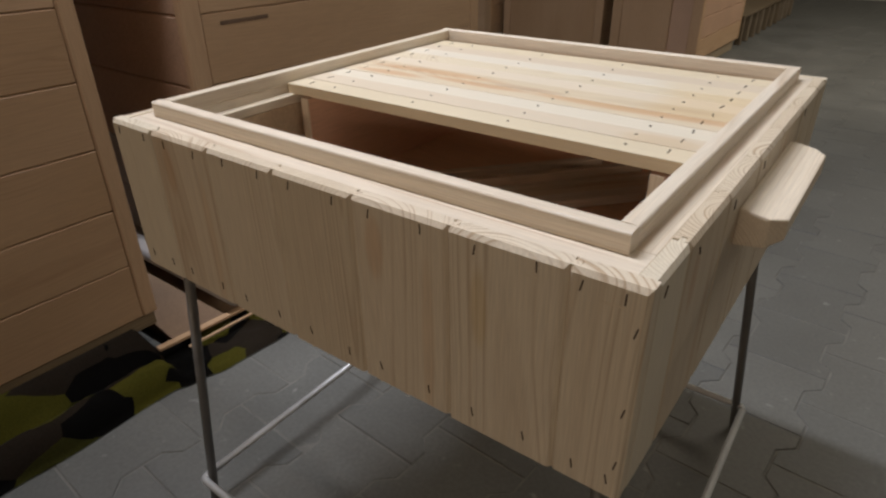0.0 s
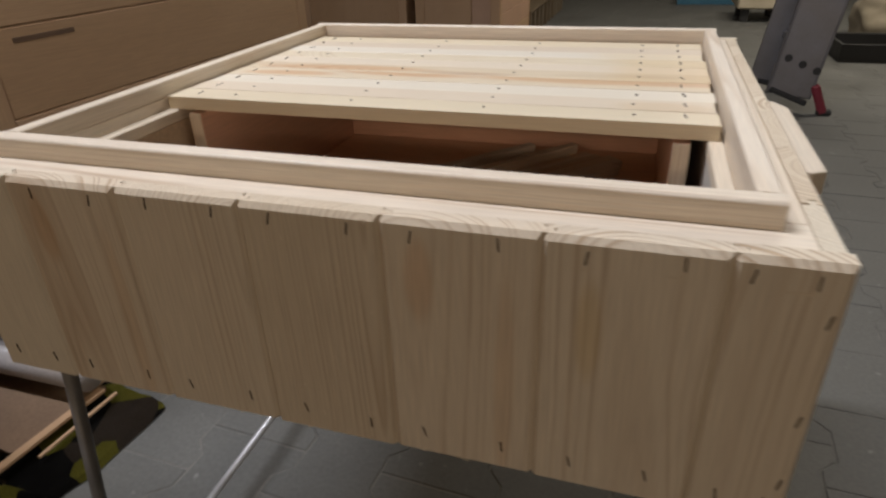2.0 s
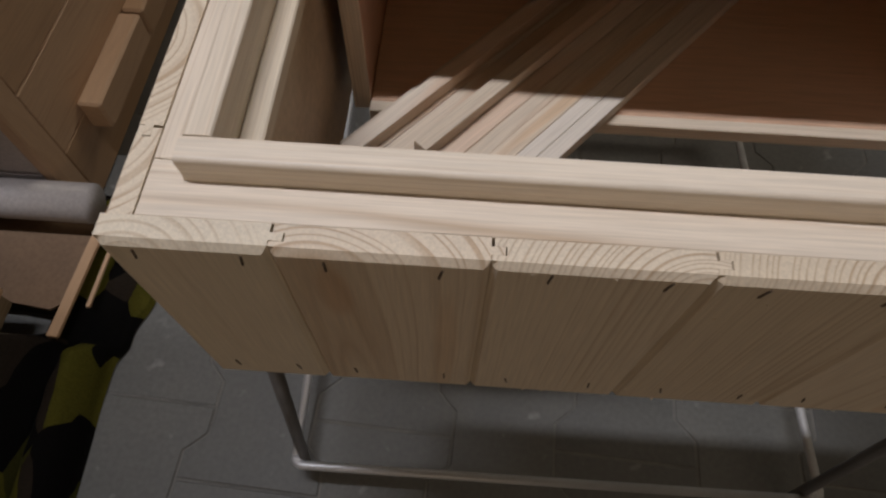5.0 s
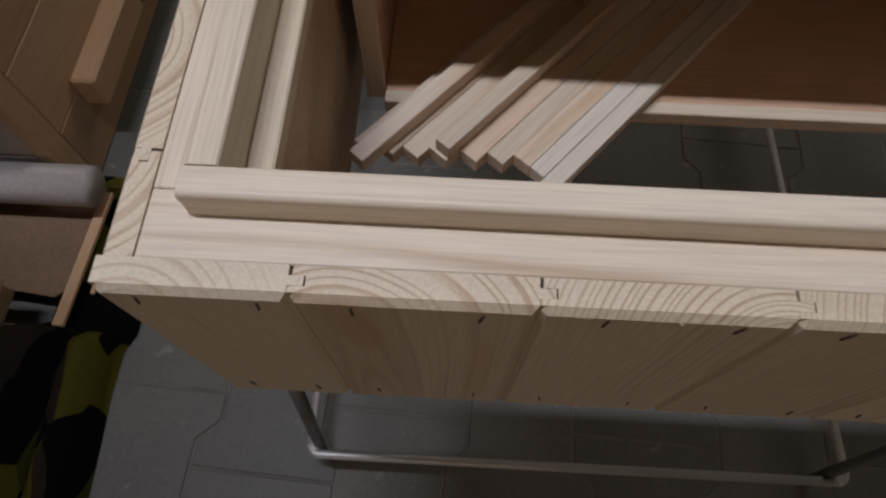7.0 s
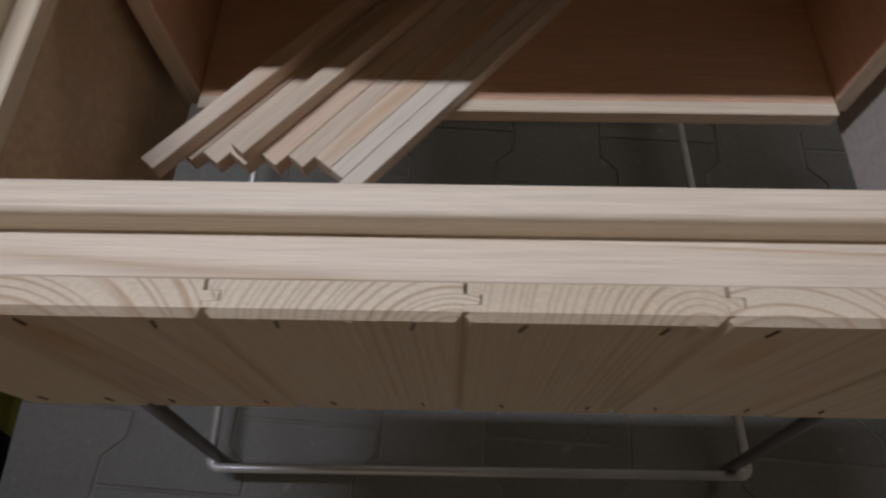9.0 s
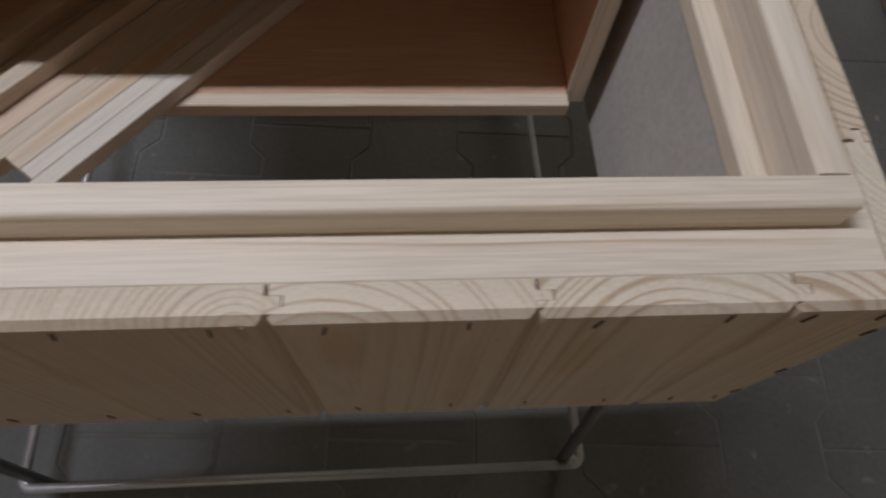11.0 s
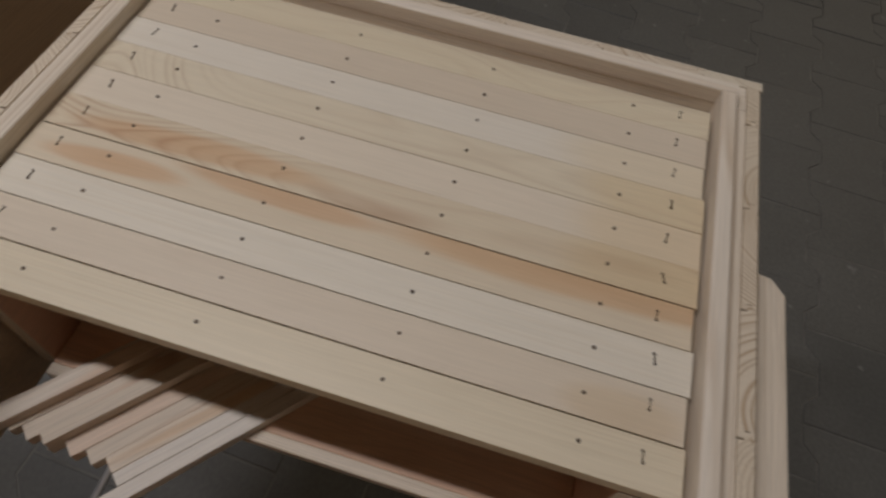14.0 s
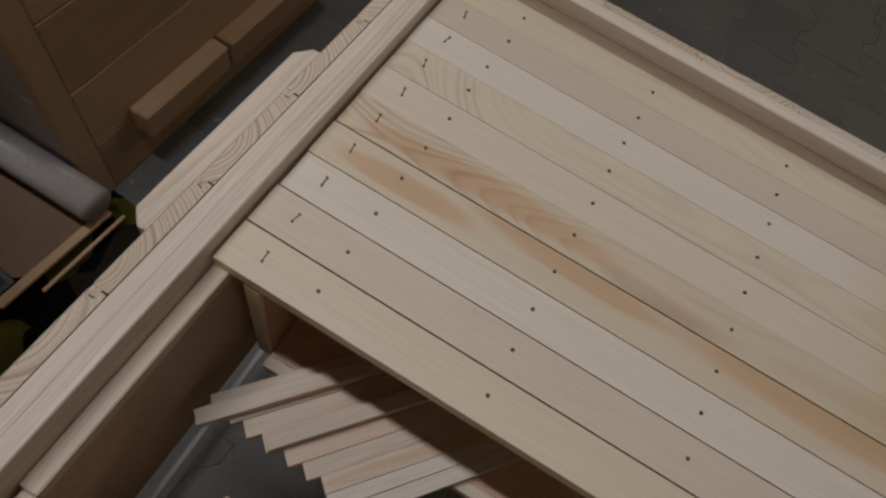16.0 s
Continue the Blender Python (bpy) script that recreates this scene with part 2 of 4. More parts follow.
STICK_ORANGE = wood("stick_heart_wood", "x", (0.71, 0.595, 0.46), (0.57, 0.43, 0.30), contrast=0.5, vary=0.05, patches=((-0.10, 0.0, 0.16, 0.006, (0.94, 0.80, 0.66)),))
HONEY = {a: wood("honey_wood_" + a, a, (0.45, 0.290, 0.166), (0.335, 0.192, 0.104), ring=0.006, contrast=0.45, vary=0.13, wander=0.02) for a in "xyz"}
# inner box woods: warm light bounced inside the box is put into the colour
PLY = wood("bounce_tinted_ply", "x", (0.74, 0.49, 0.33), (0.61, 0.38, 0.245), ring=0.012, contrast=0.45, vary=0.05, wander=0.05)
BOUNCE_PINE = {a: wood("bounce_tinted_pine_" + a, a, (0.73, 0.45, 0.31), (0.61, 0.35, 0.23), ring=0.009, contrast=0.4, vary=0.06, wander=0.03) for a in "xy"}
OLD = {a: wood("old_wood_" + a, a, (0.30, 0.235, 0.155), (0.17, 0.12, 0.075), ring=0.006, contrast=0.6, vary=0.2, rough=0.8) for a in "xyz"}
DIM = {a: wood("dark_wood_" + a, a, (0.17, 0.13, 0.085), (0.10, 0.075, 0.048), ring=0.006, contrast=0.5, vary=0.2, rough=0.8) for a in "yz"}


def speckled(name, dark, light, scale, rough, spots=None, metal=0.0, bump=0.2, dist=0.001):
    m, t, b = material(name, rough, metal)
    tex = t.nodes.new("ShaderNodeTexCoord")
    geo = t.nodes.new("ShaderNodeNewGeometry")
    big = node(t, "ShaderNodeTexNoise", Scale=scale, Detail=6.0, Roughness=0.6)
    t.links.new(geo.outputs["Position"], big.inputs["Vector"])
    fine = node(t, "ShaderNodeTexNoise", Scale=scale * 40, Detail=3.0)
    t.links.new(geo.outputs["Position"], fine.inputs["Vector"])
    c = ramp(t, big.outputs["Fac"], [(0.3, dark), (0.7, light)])
    c = mixed(t, 0.4, c, ramp(t, fine.outputs["Fac"], [(0.3, (0.7,) * 3), (0.7, (1.2,) * 3)]), "MULTIPLY")
    info = t.nodes.new("ShaderNodeObjectInfo")
    c = mixed(t, 1.0, c, ramp(t, info.outputs["Random"], [(0, (0.90, 0.90, 0.90)), (1, (1.08, 1.07, 1.05))]), "MULTIPLY")
    if spots:
        s = node(t, "ShaderNodeTexNoise", Scale=scale * 9, Detail=2.0)
        t.links.new(geo.outputs["Position"], s.inputs["Vector"])
        c = mixed(t, ramp(t, s.outputs["Fac"], [(0.68, (0, 0, 0)), (0.76, (0.6,) * 3)]), c, spots)
    t.links.new(c, b.inputs["Base Color"])
    bp = node(t, "ShaderNodeBump", Strength=bump, Distance=dist)
    t.links.new(fine.outputs["Fac"], bp.inputs["Height"])
    t.links.new(bp.outputs[0], b.inputs["Normal"])
    t.links.new(ramp(t, big.outputs["Fac"], [(0.3, (rough - 0.1,) * 3), (0.7, (min(rough + 0.1, 1),) * 3)]), b.inputs["Roughness"])
    return m


PAVER = speckled("paver_concrete", (0.094, 0.0955, 0.0905), (0.144, 0.1455, 0.137), 3.4, 0.62, spots=(0.26, 0.26, 0.25))
JOINT = speckled("joint_sand", (0.105, 0.104, 0.098), (0.20, 0.196, 0.184), 12.0, 0.95)
STEEL = speckled("grey_painted_steel", (0.46, 0.47, 0.48), (0.58, 0.59, 0.60), 14.0, 0.38, metal=0.35, bump=0.05)
PRIMER = speckled("dark_grey_steel", (0.13, 0.125, 0.12), (0.19, 0.185, 0.18), 14.0, 0.5, metal=0.3, bump=0.05)
ALU = speckled("aluminium", (0.155, 0.16, 0.18), (0.215, 0.22, 0.245), 9.0, 0.45, metal=0.8, bump=0.05)
SLOT = speckled("dark_brown_slot", (0.10, 0.06, 0.035), (0.15, 0.09, 0.055), 30.0, 0.8)
NAIL = speckled("dark_nail", (0.075, 0.055, 0.038), (0.14, 0.10, 0.07), 60.0, 0.5, metal=0.4)
BLACK = speckled("black_rubber", (0.02, 0.02, 0.02), (0.035, 0.035, 0.035), 20.0, 0.7)
RED = speckled("red_rubber", (0.16, 0.015, 0.03), (0.22, 0.025, 0.04), 20.0, 0.6)
WHITE = speckled("white_plastic", (0.40, 0.37, 0.36), (0.48, 0.45, 0.435), 5.0, 0.35, bump=0.03)
GREYBOARD = speckled("pale_grey_board", (0.38, 0.335, 0.31), (0.47, 0.42, 0.385), 5.0, 0.7)
REDBOARD = speckled("red_brown_board", (0.42, 0.265, 0.175), (0.50, 0.32, 0.215), 5.0, 0.7)
CARD = speckled("brown_cardboard", (0.135, 0.086, 0.052), (0.18, 0.115, 0.070), 4.0, 0.85)
PLASTER = speckled("wall_plaster", (0.42, 0.41, 0.36), (0.52, 0.50, 0.45), 1.3, 0.9)
BLUE = speckled("blue_plastic", (0.035, 0.12, 0.20), (0.05, 0.16, 0.25), 6.0, 0.5)
FOAM = speckled("cream_pad", (0.46, 0.40, 0.29), (0.58, 0.52, 0.40), 7.0, 0.9)
# cream darkened: the weak light at the back is put into the sack colour
SACKING = speckled("dimmed_sacking", (0.24, 0.205, 0.15), (0.32, 0.28, 0.21), 7.0, 0.9)
HARD = speckled("brown_hardboard", (0.50, 0.38, 0.255), (0.58, 0.445, 0.30), 5.0, 0.6)
LINER = speckled("grey_inner_panel", (0.43, 0.41, 0.385), (0.50, 0.48, 0.45), 6.0, 0.6)


def camouflage():
    m, t, b = material("camouflage_cloth", 0.9)
    b.inputs["Specular IOR Level"].default_value = 0.12
    tex = t.nodes.new("ShaderNodeTexCoord")
    warp = node(t, "ShaderNodeTexNoise", Scale=9.0, Detail=2.0)
    t.links.new(tex.outputs["Object"], warp.inputs["Vector"])
    stretch = t.nodes.new("ShaderNodeMapping")
    stretch.inputs["Scale"].default_value = (1.2, 0.75, 1.2)
    t.links.new(tex.outputs["Object"], stretch.inputs["Vector"])
    vec = mixed(t, 0.028, stretch.outputs[0], warp.outputs["Color"])
    cells = node(t, "ShaderNodeTexVoronoi", Scale=14.0)
    t.links.new(vec, cells.inputs["Vector"])
    sep = t.nodes.new("ShaderNodeSeparateColor")
    t.links.new(cells.outputs["Color"], sep.inputs[0])
    n = t.nodes.new("ShaderNodeValToRGB")
    n.color_ramp.interpolation = "CONSTANT"
    e = n.color_ramp.elements
    for _ in range(2):
        e.new(0.5)
    for k, (p, c) in enumerate([(0.0, (0.005, 0.0045, 0.004)), (0.42, (0.105, 0.094, 0.014)), (0.68, (0.032, 0.024, 0.017)), (0.84, (0.052, 0.050, 0.011))]):
        e[k].position, e[k].color = p, (*c, 1)
    t.links.new(sep.outputs[0], n.inputs[0])
    weave = node(t, "ShaderNodeTexNoise", Scale=320.0, Detail=2.0)
    t.links.new(tex.outputs["Object"], weave.inputs["Vector"])
    c = mixed(t, 0.4, n.outputs[0], ramp(t, weave.outputs["Fac"], [(0.3, (0.6,) * 3), (0.7, (1.3,) * 3)]), "MULTIPLY")
    t.links.new(c, b.inputs["Base Color"])
    bp = node(t, "ShaderNodeBump", Strength=0.3, Distance=0.001)
    t.links.new(weave.outputs["Fac"], bp.inputs["Height"])
    t.links.new(bp.outputs[0], b.inputs["Normal"])
    return m


CAMO = camouflage()


# ---- building helpers ----
def thing(name, x, y, z, label, category, group="", kind="", turn=0.0):
    """An Empty at the base of a thing."""
    ob = new(name)
    ob.empty_display_size = 0.05
    ob.matrix_world = pose(x, y, z, 0, 0, turn)
    return tagged(ob, label, category, group, kind)


def under(ob, parent):
    """Hang ob, whose matrix is in the world's axes, below parent."""
    if parent is not None:
        above = parent.matrix_basis.copy()
        up = parent.parent
        while up is not None:
            above = up.matrix_basis @ above
            up = up.parent
        ob.matrix_basis = above.inverted() @ ob.matrix_basis
        ob.parent = parent
    return ob


def part(name, bm, material, parent, label="", at=None, smooth=False):
    """Links a bmesh as one mesh object under a thing; at: its pose in the world."""
    mesh = bpy.data.meshes.new(name)
    bmesh.ops.recalc_face_normals(bm, faces=bm.faces[:])
    bm.to_mesh(mesh)
    bm.free()
    mesh.materials.append(material)
    if smooth:
        mesh.polygons.foreach_set("use_smooth", [True] * len(mesh.polygons))
    ob = new(name, mesh)
    if at is not None:
        ob.matrix_basis = at
    under(ob, parent)
    if label:
        ob["label"] = label
    return ob


def box(x, y, z, bevel=0.0, segments=1):
    bm = bmesh.new()
    bmesh.ops.create_cube(bm, size=1, matrix=Matrix.Diagonal((x, y, z, 1)))
    if bevel:
        bmesh.ops.bevel(bm, geom=bm.edges[:], offset=bevel, segments=segments, profile=0.6, affect="EDGES")
    return bm


def block(name, x0, x1, y0, y1, z0, z1, material, parent, bevel=0.0015, label="", turn=0.0, segments=1):
    """A bevelled board between two corners, its origin in the middle."""
    m = pose((x0 + x1) / 2, (y0 + y1) / 2, (z0 + z1) / 2, 0, 0, turn)
    return part(name, box(x1 - x0, y1 - y0, z1 - z0, bevel, segments), material, parent, label, m)


def rod(points, radius, sides=12):
    """A round bar along points, with mitred bends."""
    bm = bmesh.new()
    pts = [Vector(p) for p in points]
    rings = []
    for i, p in enumerate(pts):
        a = (pts[i] - pts[i - 1]).normalized() if i else (pts[1] - pts[0]).normalized()
        b = (pts[i + 1] - pts[i]).normalized() if i < len(pts) - 1 else a
        way = (a + b).normalized()
        side = way.cross(Vector((0.31, 0.17, 0.93))).normalized()
        up = side.cross(way)
        k = 1 / max(0.5, way.dot(a))
        rings.append([bm.verts.new(p + radius * k ** 0.5 * (math.cos(2 * math.pi * j / sides) * side + math.sin(2 * math.pi * j / sides) * up)) for j in range(sides)])
    for a, b in zip(rings, rings[1:]):
        for j in range(sides):
            bm.faces.new((a[j], a[(j + 1) % sides], b[(j + 1) % sides], b[j]))
    bm.faces.new(rings[0][::-1])
    bm.faces.new(rings[-1])
    return bm


def prism(outline, z0, z1, top=None, drop=0.0):
    """An outline in plan drawn up from z0 to z1; top: the outline at z1, from z1 - drop on."""
    bm = bmesh.new()
    levels = [(outline, z0), (outline, z1 - drop)] + ([(top, z1)] if top else [])
    rings = [[bm.verts.new((x, y, z)) for x, y in o] for o, z in levels]
    n = len(outline)
    for a, b in zip(rings, rings[1:]):
        for j in range(n):
            bm.faces.new((a[j], a[(j + 1) % n], b[(j + 1) % n], b[j]))
    bm.faces.new(rings[0][::-1])
    bm.faces.new(rings[-1])
    return bm


def lining_board(width, height, depth=0.0138, tongue=True, groove=True, chamfer=0.0028, inset=0.0028, drop=0.0038):
    """A tongue-and-groove board that stands on end: face at y = 0, width from 0, origin in its middle."""
    w, d, g, c = width, depth, 0.00012, chamfer
    right = [(w - g - c, 0), (w - g, c)] + ([(w - g, 0.0055), (w - g + 0.006, 0.0055), (w - g + 0.006, 0.0095), (w - g, 0.0095)] if tongue else []) + [(w - g, d)]
    left = [(0.0013 if groove else g, d)] + ([(0.0013, 0.0096), (0.0066, 0.0096), (0.0066, 0.0054), (g, 0.0054)] if groove else []) + [(g, c), (g + c, 0)]
    outline = [(x - w / 2, y) for x, y in right + left]
    top = [(x, max(y, inset) if y < 0.0045 else y) for x, y in outline]
    return prism(outline, -height / 2, height / 2, top, drop)


# ---- structure: room ----
FLOOR_TURN = -3.3
bed = box(10.0, 12.0, 0.04)
floor = part("floor", bed, JOINT, None, "", pose(1.0, 2.0, -0.0217))
tagged(floor, "grey interlocking concrete pavers with sandy joints", "floor", kind="structure")
block("wall_west", -4.15, -4.0, -4.0, 8.0, -0.05, 3.2, PLASTER, None, 0)
block("wall_east", 6.0, 6.15, -4.0, 8.0, -0.05, 3.2, PLASTER, None, 0)
block("wall_north", -4.15, 6.15, 8.0, 8.15, -0.05, 3.2, PLASTER, None, 0)
block("wall_south", -4.15, 6.15, -4.15, -4.0, -0.05, 3.2, PLASTER, None, 0)
block("ceiling", -4.15, 6.15, -4.15, 8.15, 3.2, 3.3, PLASTER, None, 0)
for wall in ("wall_west", "wall_east", "wall_north", "wall_south", "ceiling"):
    tagged(bpy.data.objects[wall], "plain painted plaster of the workshop", "ceiling" if wall == "ceiling" else "wall", kind="structure")


# ---- the beehive body on the stand ----
W, D, Z0, Z1 = 0.600, 0.609, 0.472, 0.650
SLOPE = 0.69  # degrees by which the body stands out of level, higher at the rear


def sloped(ob):
    """Tips a thing about the line of the front edge."""
    ob.matrix_basis = pose(0, 0, Z1, SLOPE, 0, 0) @ pose(0, 0, -Z1) @ ob.matrix_basis


hive = thing("beehive_body", W / 2, D / 2, Z0, "unfinished pine beehive body with vertical lining boards on a steel stand", "beehive")

JOINTS = [-0.004, 0.071, 0.166, 0.261, 0.356, 0.451, 0.546, W]


DEEP = 0.0138
LINING = (BOARD_PALE, BOARD_WARM, BOARD_EVEN, BOARD_EVEN, BOARD_WARM, BOARD_FIGURED, BOARD_EVEN)


def lining(x, y, turn, cuts):
    """Upright boards along one side; cuts: where they meet; x, y: where its first board starts; turn: the way that the side runs."""
    run = pose(x, y, 0, 0, 0, turn)
    made = []
    for n, (a, b) in enumerate(zip(cuts, cuts[1:])):
        last = n == len(cuts) - 2
        low = random.uniform(-0.0012, 0.0012)
        bm = lining_board(b - a, Z1 - Z0 + low, DEEP, not last, n > 0)
        made.append(part("lining_board", bm, LINING[n % 7], hive, "", run @ pose((a + b) / 2, 0, (Z0 + Z1 - low) / 2 + random.uniform(-0.0003, 0.0003))))
    return made


front_boards = lining(0, 0, 0, JOINTS)
side_cuts = [0.0, 0.0575, 0.1525, 0.2475, 0.3425, 0.4375, 0.5325, D - DEEP * 2]
right_boards = lining(W, DEEP, 90, side_cuts)
lining(-0.004, D - DEEP, -90, side_cuts)
lining(W, D, 180, [0.0, 0.054, 0.149, 0.244, 0.339, 0.434, 0.529, W + 0.004])

# wall cores with the flat top plank, butted at the corners
T0, T1, P1 = 0.0141, 0.0445, 0.0525
block("top_plank", T0 - 0.004, W - T0, T0, T1, Z1 - 0.020, Z1 - 0.0006, PLANK["x"], hive, 0.0006)
block("top_plank", T0 - 0.004, W - T0, D - T1, D - T0, Z1 - 0.020, Z1 - 0.0006, PLANK["x"], hive, 0.0006)
block("top_plank", T0 - 0.004, 0.0408, T1 + 0.0003, D - T1 - 0.0003, Z1 - 0.020, Z1 - 0.0006, PLANK["y"], hive, 0.0006)
block("top_plank", W - 0.0418, W - T0, T1 + 0.0003, D - T1 - 0.0003, Z1 - 0.020, Z1 - 0.0006, PLANK["y"], hive, 0.0006)
# unseen bar, added only to shade the floor just behind the front wall
block("bottom_cleat", 0.112, W - P1 - 0.0003, P1 + 0.0003, 0.104, Z0, Z0 + 0.018, PINE["x"], hive, 0.001)
# inner panels and the ledge strip that the lid rests on
LEDGE = 0.6383
block("inner_panel", T0, P1, P1, D - P1, Z0, LEDGE - 0.012, HARD, hive, 0.0005, "thin brown hardboard inner panel")
block("inner_panel", W - P1, W - T0, P1, D - P1, Z0, LEDGE - 0.012, LINER, hive, 0.0005, "thin grey hardboard inner panel")
block("inner_panel", T0, W - T0, T0 + 0.0002, P1 - 0.0002, Z0, LEDGE - 0.012, PLY, hive, 0.0005)
block("inner_panel", T0, W - T0, D - P1 + 0.0002, D - T0, Z0, LEDGE - 0.012, PLY, hive, 0.0005)
block("ledge", 0.0412, 0.0535, 0.0538, D - 0.0538, LEDGE - 0.0116, LEDGE, PINE_PALE["y"], hive, 0.001)
block("ledge", W - 0.0535, W - 0.0422, 0.0538, D - 0.0538, LEDGE - 0.0116, LEDGE, PINE_PALE["y"], hive, 0.001)
block("ledge", T1 + 0.0004, W - T1 - 0.0004, T1 + 0.0004, 0.0535, LEDGE - 0.0116, LEDGE, PINE_PALE["x"], hive, 0.001)
block("ledge", T1 + 0.0004, W - T1 - 0.0004, D - 0.0535, D - T1 - 0.0004, LEDGE - 0.0116, LEDGE, PINE_PALE["x"], hive, 0.001)


def moulding(length, width, height):
    """A rounded bead along x: inner face at y = width, rounded nose at y = 0 over a faintly hollow face."""
    bm = bmesh.new()
    outline = [(width, 0), (width, height - 0.0014), (width - 0.0008, height - 0.0004), (width * 0.7, height), (0.0034, height - 0.0003)]
    outline += [(0.0027 - 0.0027 * math.sin(a), height - 0.0030 + 0.0027 * math.cos(a)) for a in [math.pi * k / 14 for k in range(1, 8)]]
    outline += [(0.0, height - 0.0045), (0.0003, height - 0.0065), (0.0005, height - 0.0090), (0.0004, 0.0030), (0.0, 0)]
    rings = [[bm.verts.new((x, y, z)) for y, z in outline] for x in (-length / 2, length / 2)]
    n = len(outline)
    for j in range(n):
        bm.faces.new((rings[0][j], rings[0][(j + 1) % n], rings[1][(j + 1) % n], rings[1][j]))
    bm.faces.new(rings[0])
    bm.faces.new(rings[1][::-1])
    return bm


M0, MW, MH = 0.0332, 0.0136, 0.0162
ML, MR = 0.0275, 0.0285  # the side mouldings lie nearer to the edge
ZM = Z1 - 0.0004
inner_y = D - 2 * (M0 + MW) + 0.0014
part("rim_moulding", moulding(W - ML - MR, MW, MH), PINE_RIM, hive, "rounded pine rim moulding", pose((W + ML - MR) / 2, M0, ZM))
part("rim_moulding", moulding(W - ML - MR, MW, MH), PINE_RIM, hive, "rounded pine rim moulding", pose((W + ML - MR) / 2, D - M0 + 0.002, ZM, 0, 0, 180))
part("rim_moulding", moulding(inner_y, MW, MH - 0.0003), PINE_RIM, hive, "rounded pine rim moulding", pose(ML, D / 2 + 0.001, ZM, 0, 0, -90))
part("rim_moulding", moulding(inner_y, MW, MH - 0.0003), PINE_RIM, hive, "rounded pine rim moulding", pose(W - MR, D / 2 + 0.001, ZM, 0, 0, 90))



def grip(length, out, tall):
    """A handle batten along x with cut-off corners, fixed at y = 0, that stands out to -y."""
    bm = bmesh.new()
    c = 0.012
    outline = [(-length / 2, 0), (-length / 2, -out + c), (-length / 2 + c, -out), (length / 2 - c, -out), (length / 2, -out + c), (length / 2, 0)]
    bm = prism(outline, -tall / 2, tall / 2)
    for v in bm.verts:
        if v.co.z > 0:
            v.co.z -= 0.006 * (-v.co.y / out)
        else:
            v.co.z += 0.010 * (-v.co.y / out) ** 3
    bmesh.ops.bevel(bm, geom=bm.edges[:], offset=0.0025, segments=2, profile=0.6, affect="EDGES")
    return bm


part("handle", grip(0.206, 0.037, 0.035), PINE["x"], hive, "pine handle batten with cut-off corners", pose(W - 0.0002, 0.3125, 0.6055, 0, 0, 90))
part("handle", grip(0.206, 0.034, 0.027), PINE["x"], hive, "pine handle batten with cut-off corners", pose(-0.0038, 0.3125, 0.6095, 0, 0, -90))

# staples in the lining, two above and two below on each board
pin = box(0.0011, 0.0012, 0.0085, 0.0003)
pin_mesh = bpy.data.meshes.new("staple")
pin.to_mesh(pin_mesh)
pin.free()
pin_mesh.materials.append(NAIL)


def staple(m, parent, name="staple", mesh=None):
    ob = new(name, mesh or pin_mesh)
    ob.matrix_basis = m
    return under(ob, parent)


for a, b, board in zip(JOINTS, JOINTS[1:], front_boards):
    for k in (0.24, 0.78):
        for z, tilt in ((0.640, 6), (0.489, -8)):
            staple(pose(a + (b - a) * k + random.uniform(-0.004, 0.004), -0.0002, z + random.uniform(-0.0015, 0.0015), 0, random.uniform(-9, 9) + tilt, 0), board)
for z in (0.618, 0.553, 0.505):
    staple(pose(0.594, -0.0002, z, 0, 12, 0), front_boards[-1])
for n, y in enumerate((0.026, 0.095, 0.185, 0.28, 0.47)):
    staple(pose(W + 0.0002, y, 0.637 + random.uniform(-0.003, 0.003), random.uniform(-30, 30), 0, 0), right_boards[(0, 1, 2, 3, 5)[n]])


# torn fibres along the sawn lower edge
for n in range(16):
    x = random.choice((0.19, 0.215, 0.24, 0.30, 0.385, 0.41, 0.49)) + random.uniform(-0.012, 0.012)
    board = front_boards[max(k for k in range(7) if JOINTS[k] <= x)]
    bm = bmesh.new()
    bmesh.ops.create_cone(bm, cap_ends=True, segments=5, radius1=0.0011, radius2=0.0002, depth=random.uniform(0.004, 0.009))
    part("splinter", bm, PINE_PALE["z"], board, "", pose(x, 0.0015, Z0 - 0.0005, random.uniform(60, 120), 0, random.uniform(50, 130)))

# a few torn fibres on the top arris and loose flecks on the face
for n in range(5):
    x = random.uniform(0.075, 0.595)
    board = front_boards[max(k for k in range(7) if JOINTS[k] <= x)]
    bm = bmesh.new()
    bmesh.ops.create_cone(bm, cap_ends=True, segments=5, radius1=0.0006, radius2=0.0001, depth=random.uniform(0.003, 0.007))
    part("splinter", bm, PINE_PALE["z"], board, "", pose(x, 0.0003, Z1 - 0.0050 + random.uniform(-0.0006, 0.0006), random.uniform(75, 105), 0, random.uniform(60, 120)))
for n in range(26):
    x, z = random.uniform(0.262, 0.45), random.uniform(0.482, 0.63)
    board = front_boards[max(k for k in range(7) if JOINTS[k] <= x)]
    part("fleck", box(0.0008, 0.0006, random.uniform(0.001, 0.003), 0.0002), PINE_PALE["z"], board, "", pose(x, -0.0001, z, 0, random.uniform(-40, 40), 0))
for x, z, w in ((0.577, 0.6325, 0.016), (0.520, 0.6330, 0.008), (0.4755, 0.6315, 0.006)):
    board = front_boards[max(k for k in range(7) if JOINTS[k] <= x)]
    part("dent", box(w, 0.0006, 0.0016, 0.0003), PINE_PALE["x"], board, "", pose(x, 0.0001, z, 0, -2, 0))

sloped(hive)

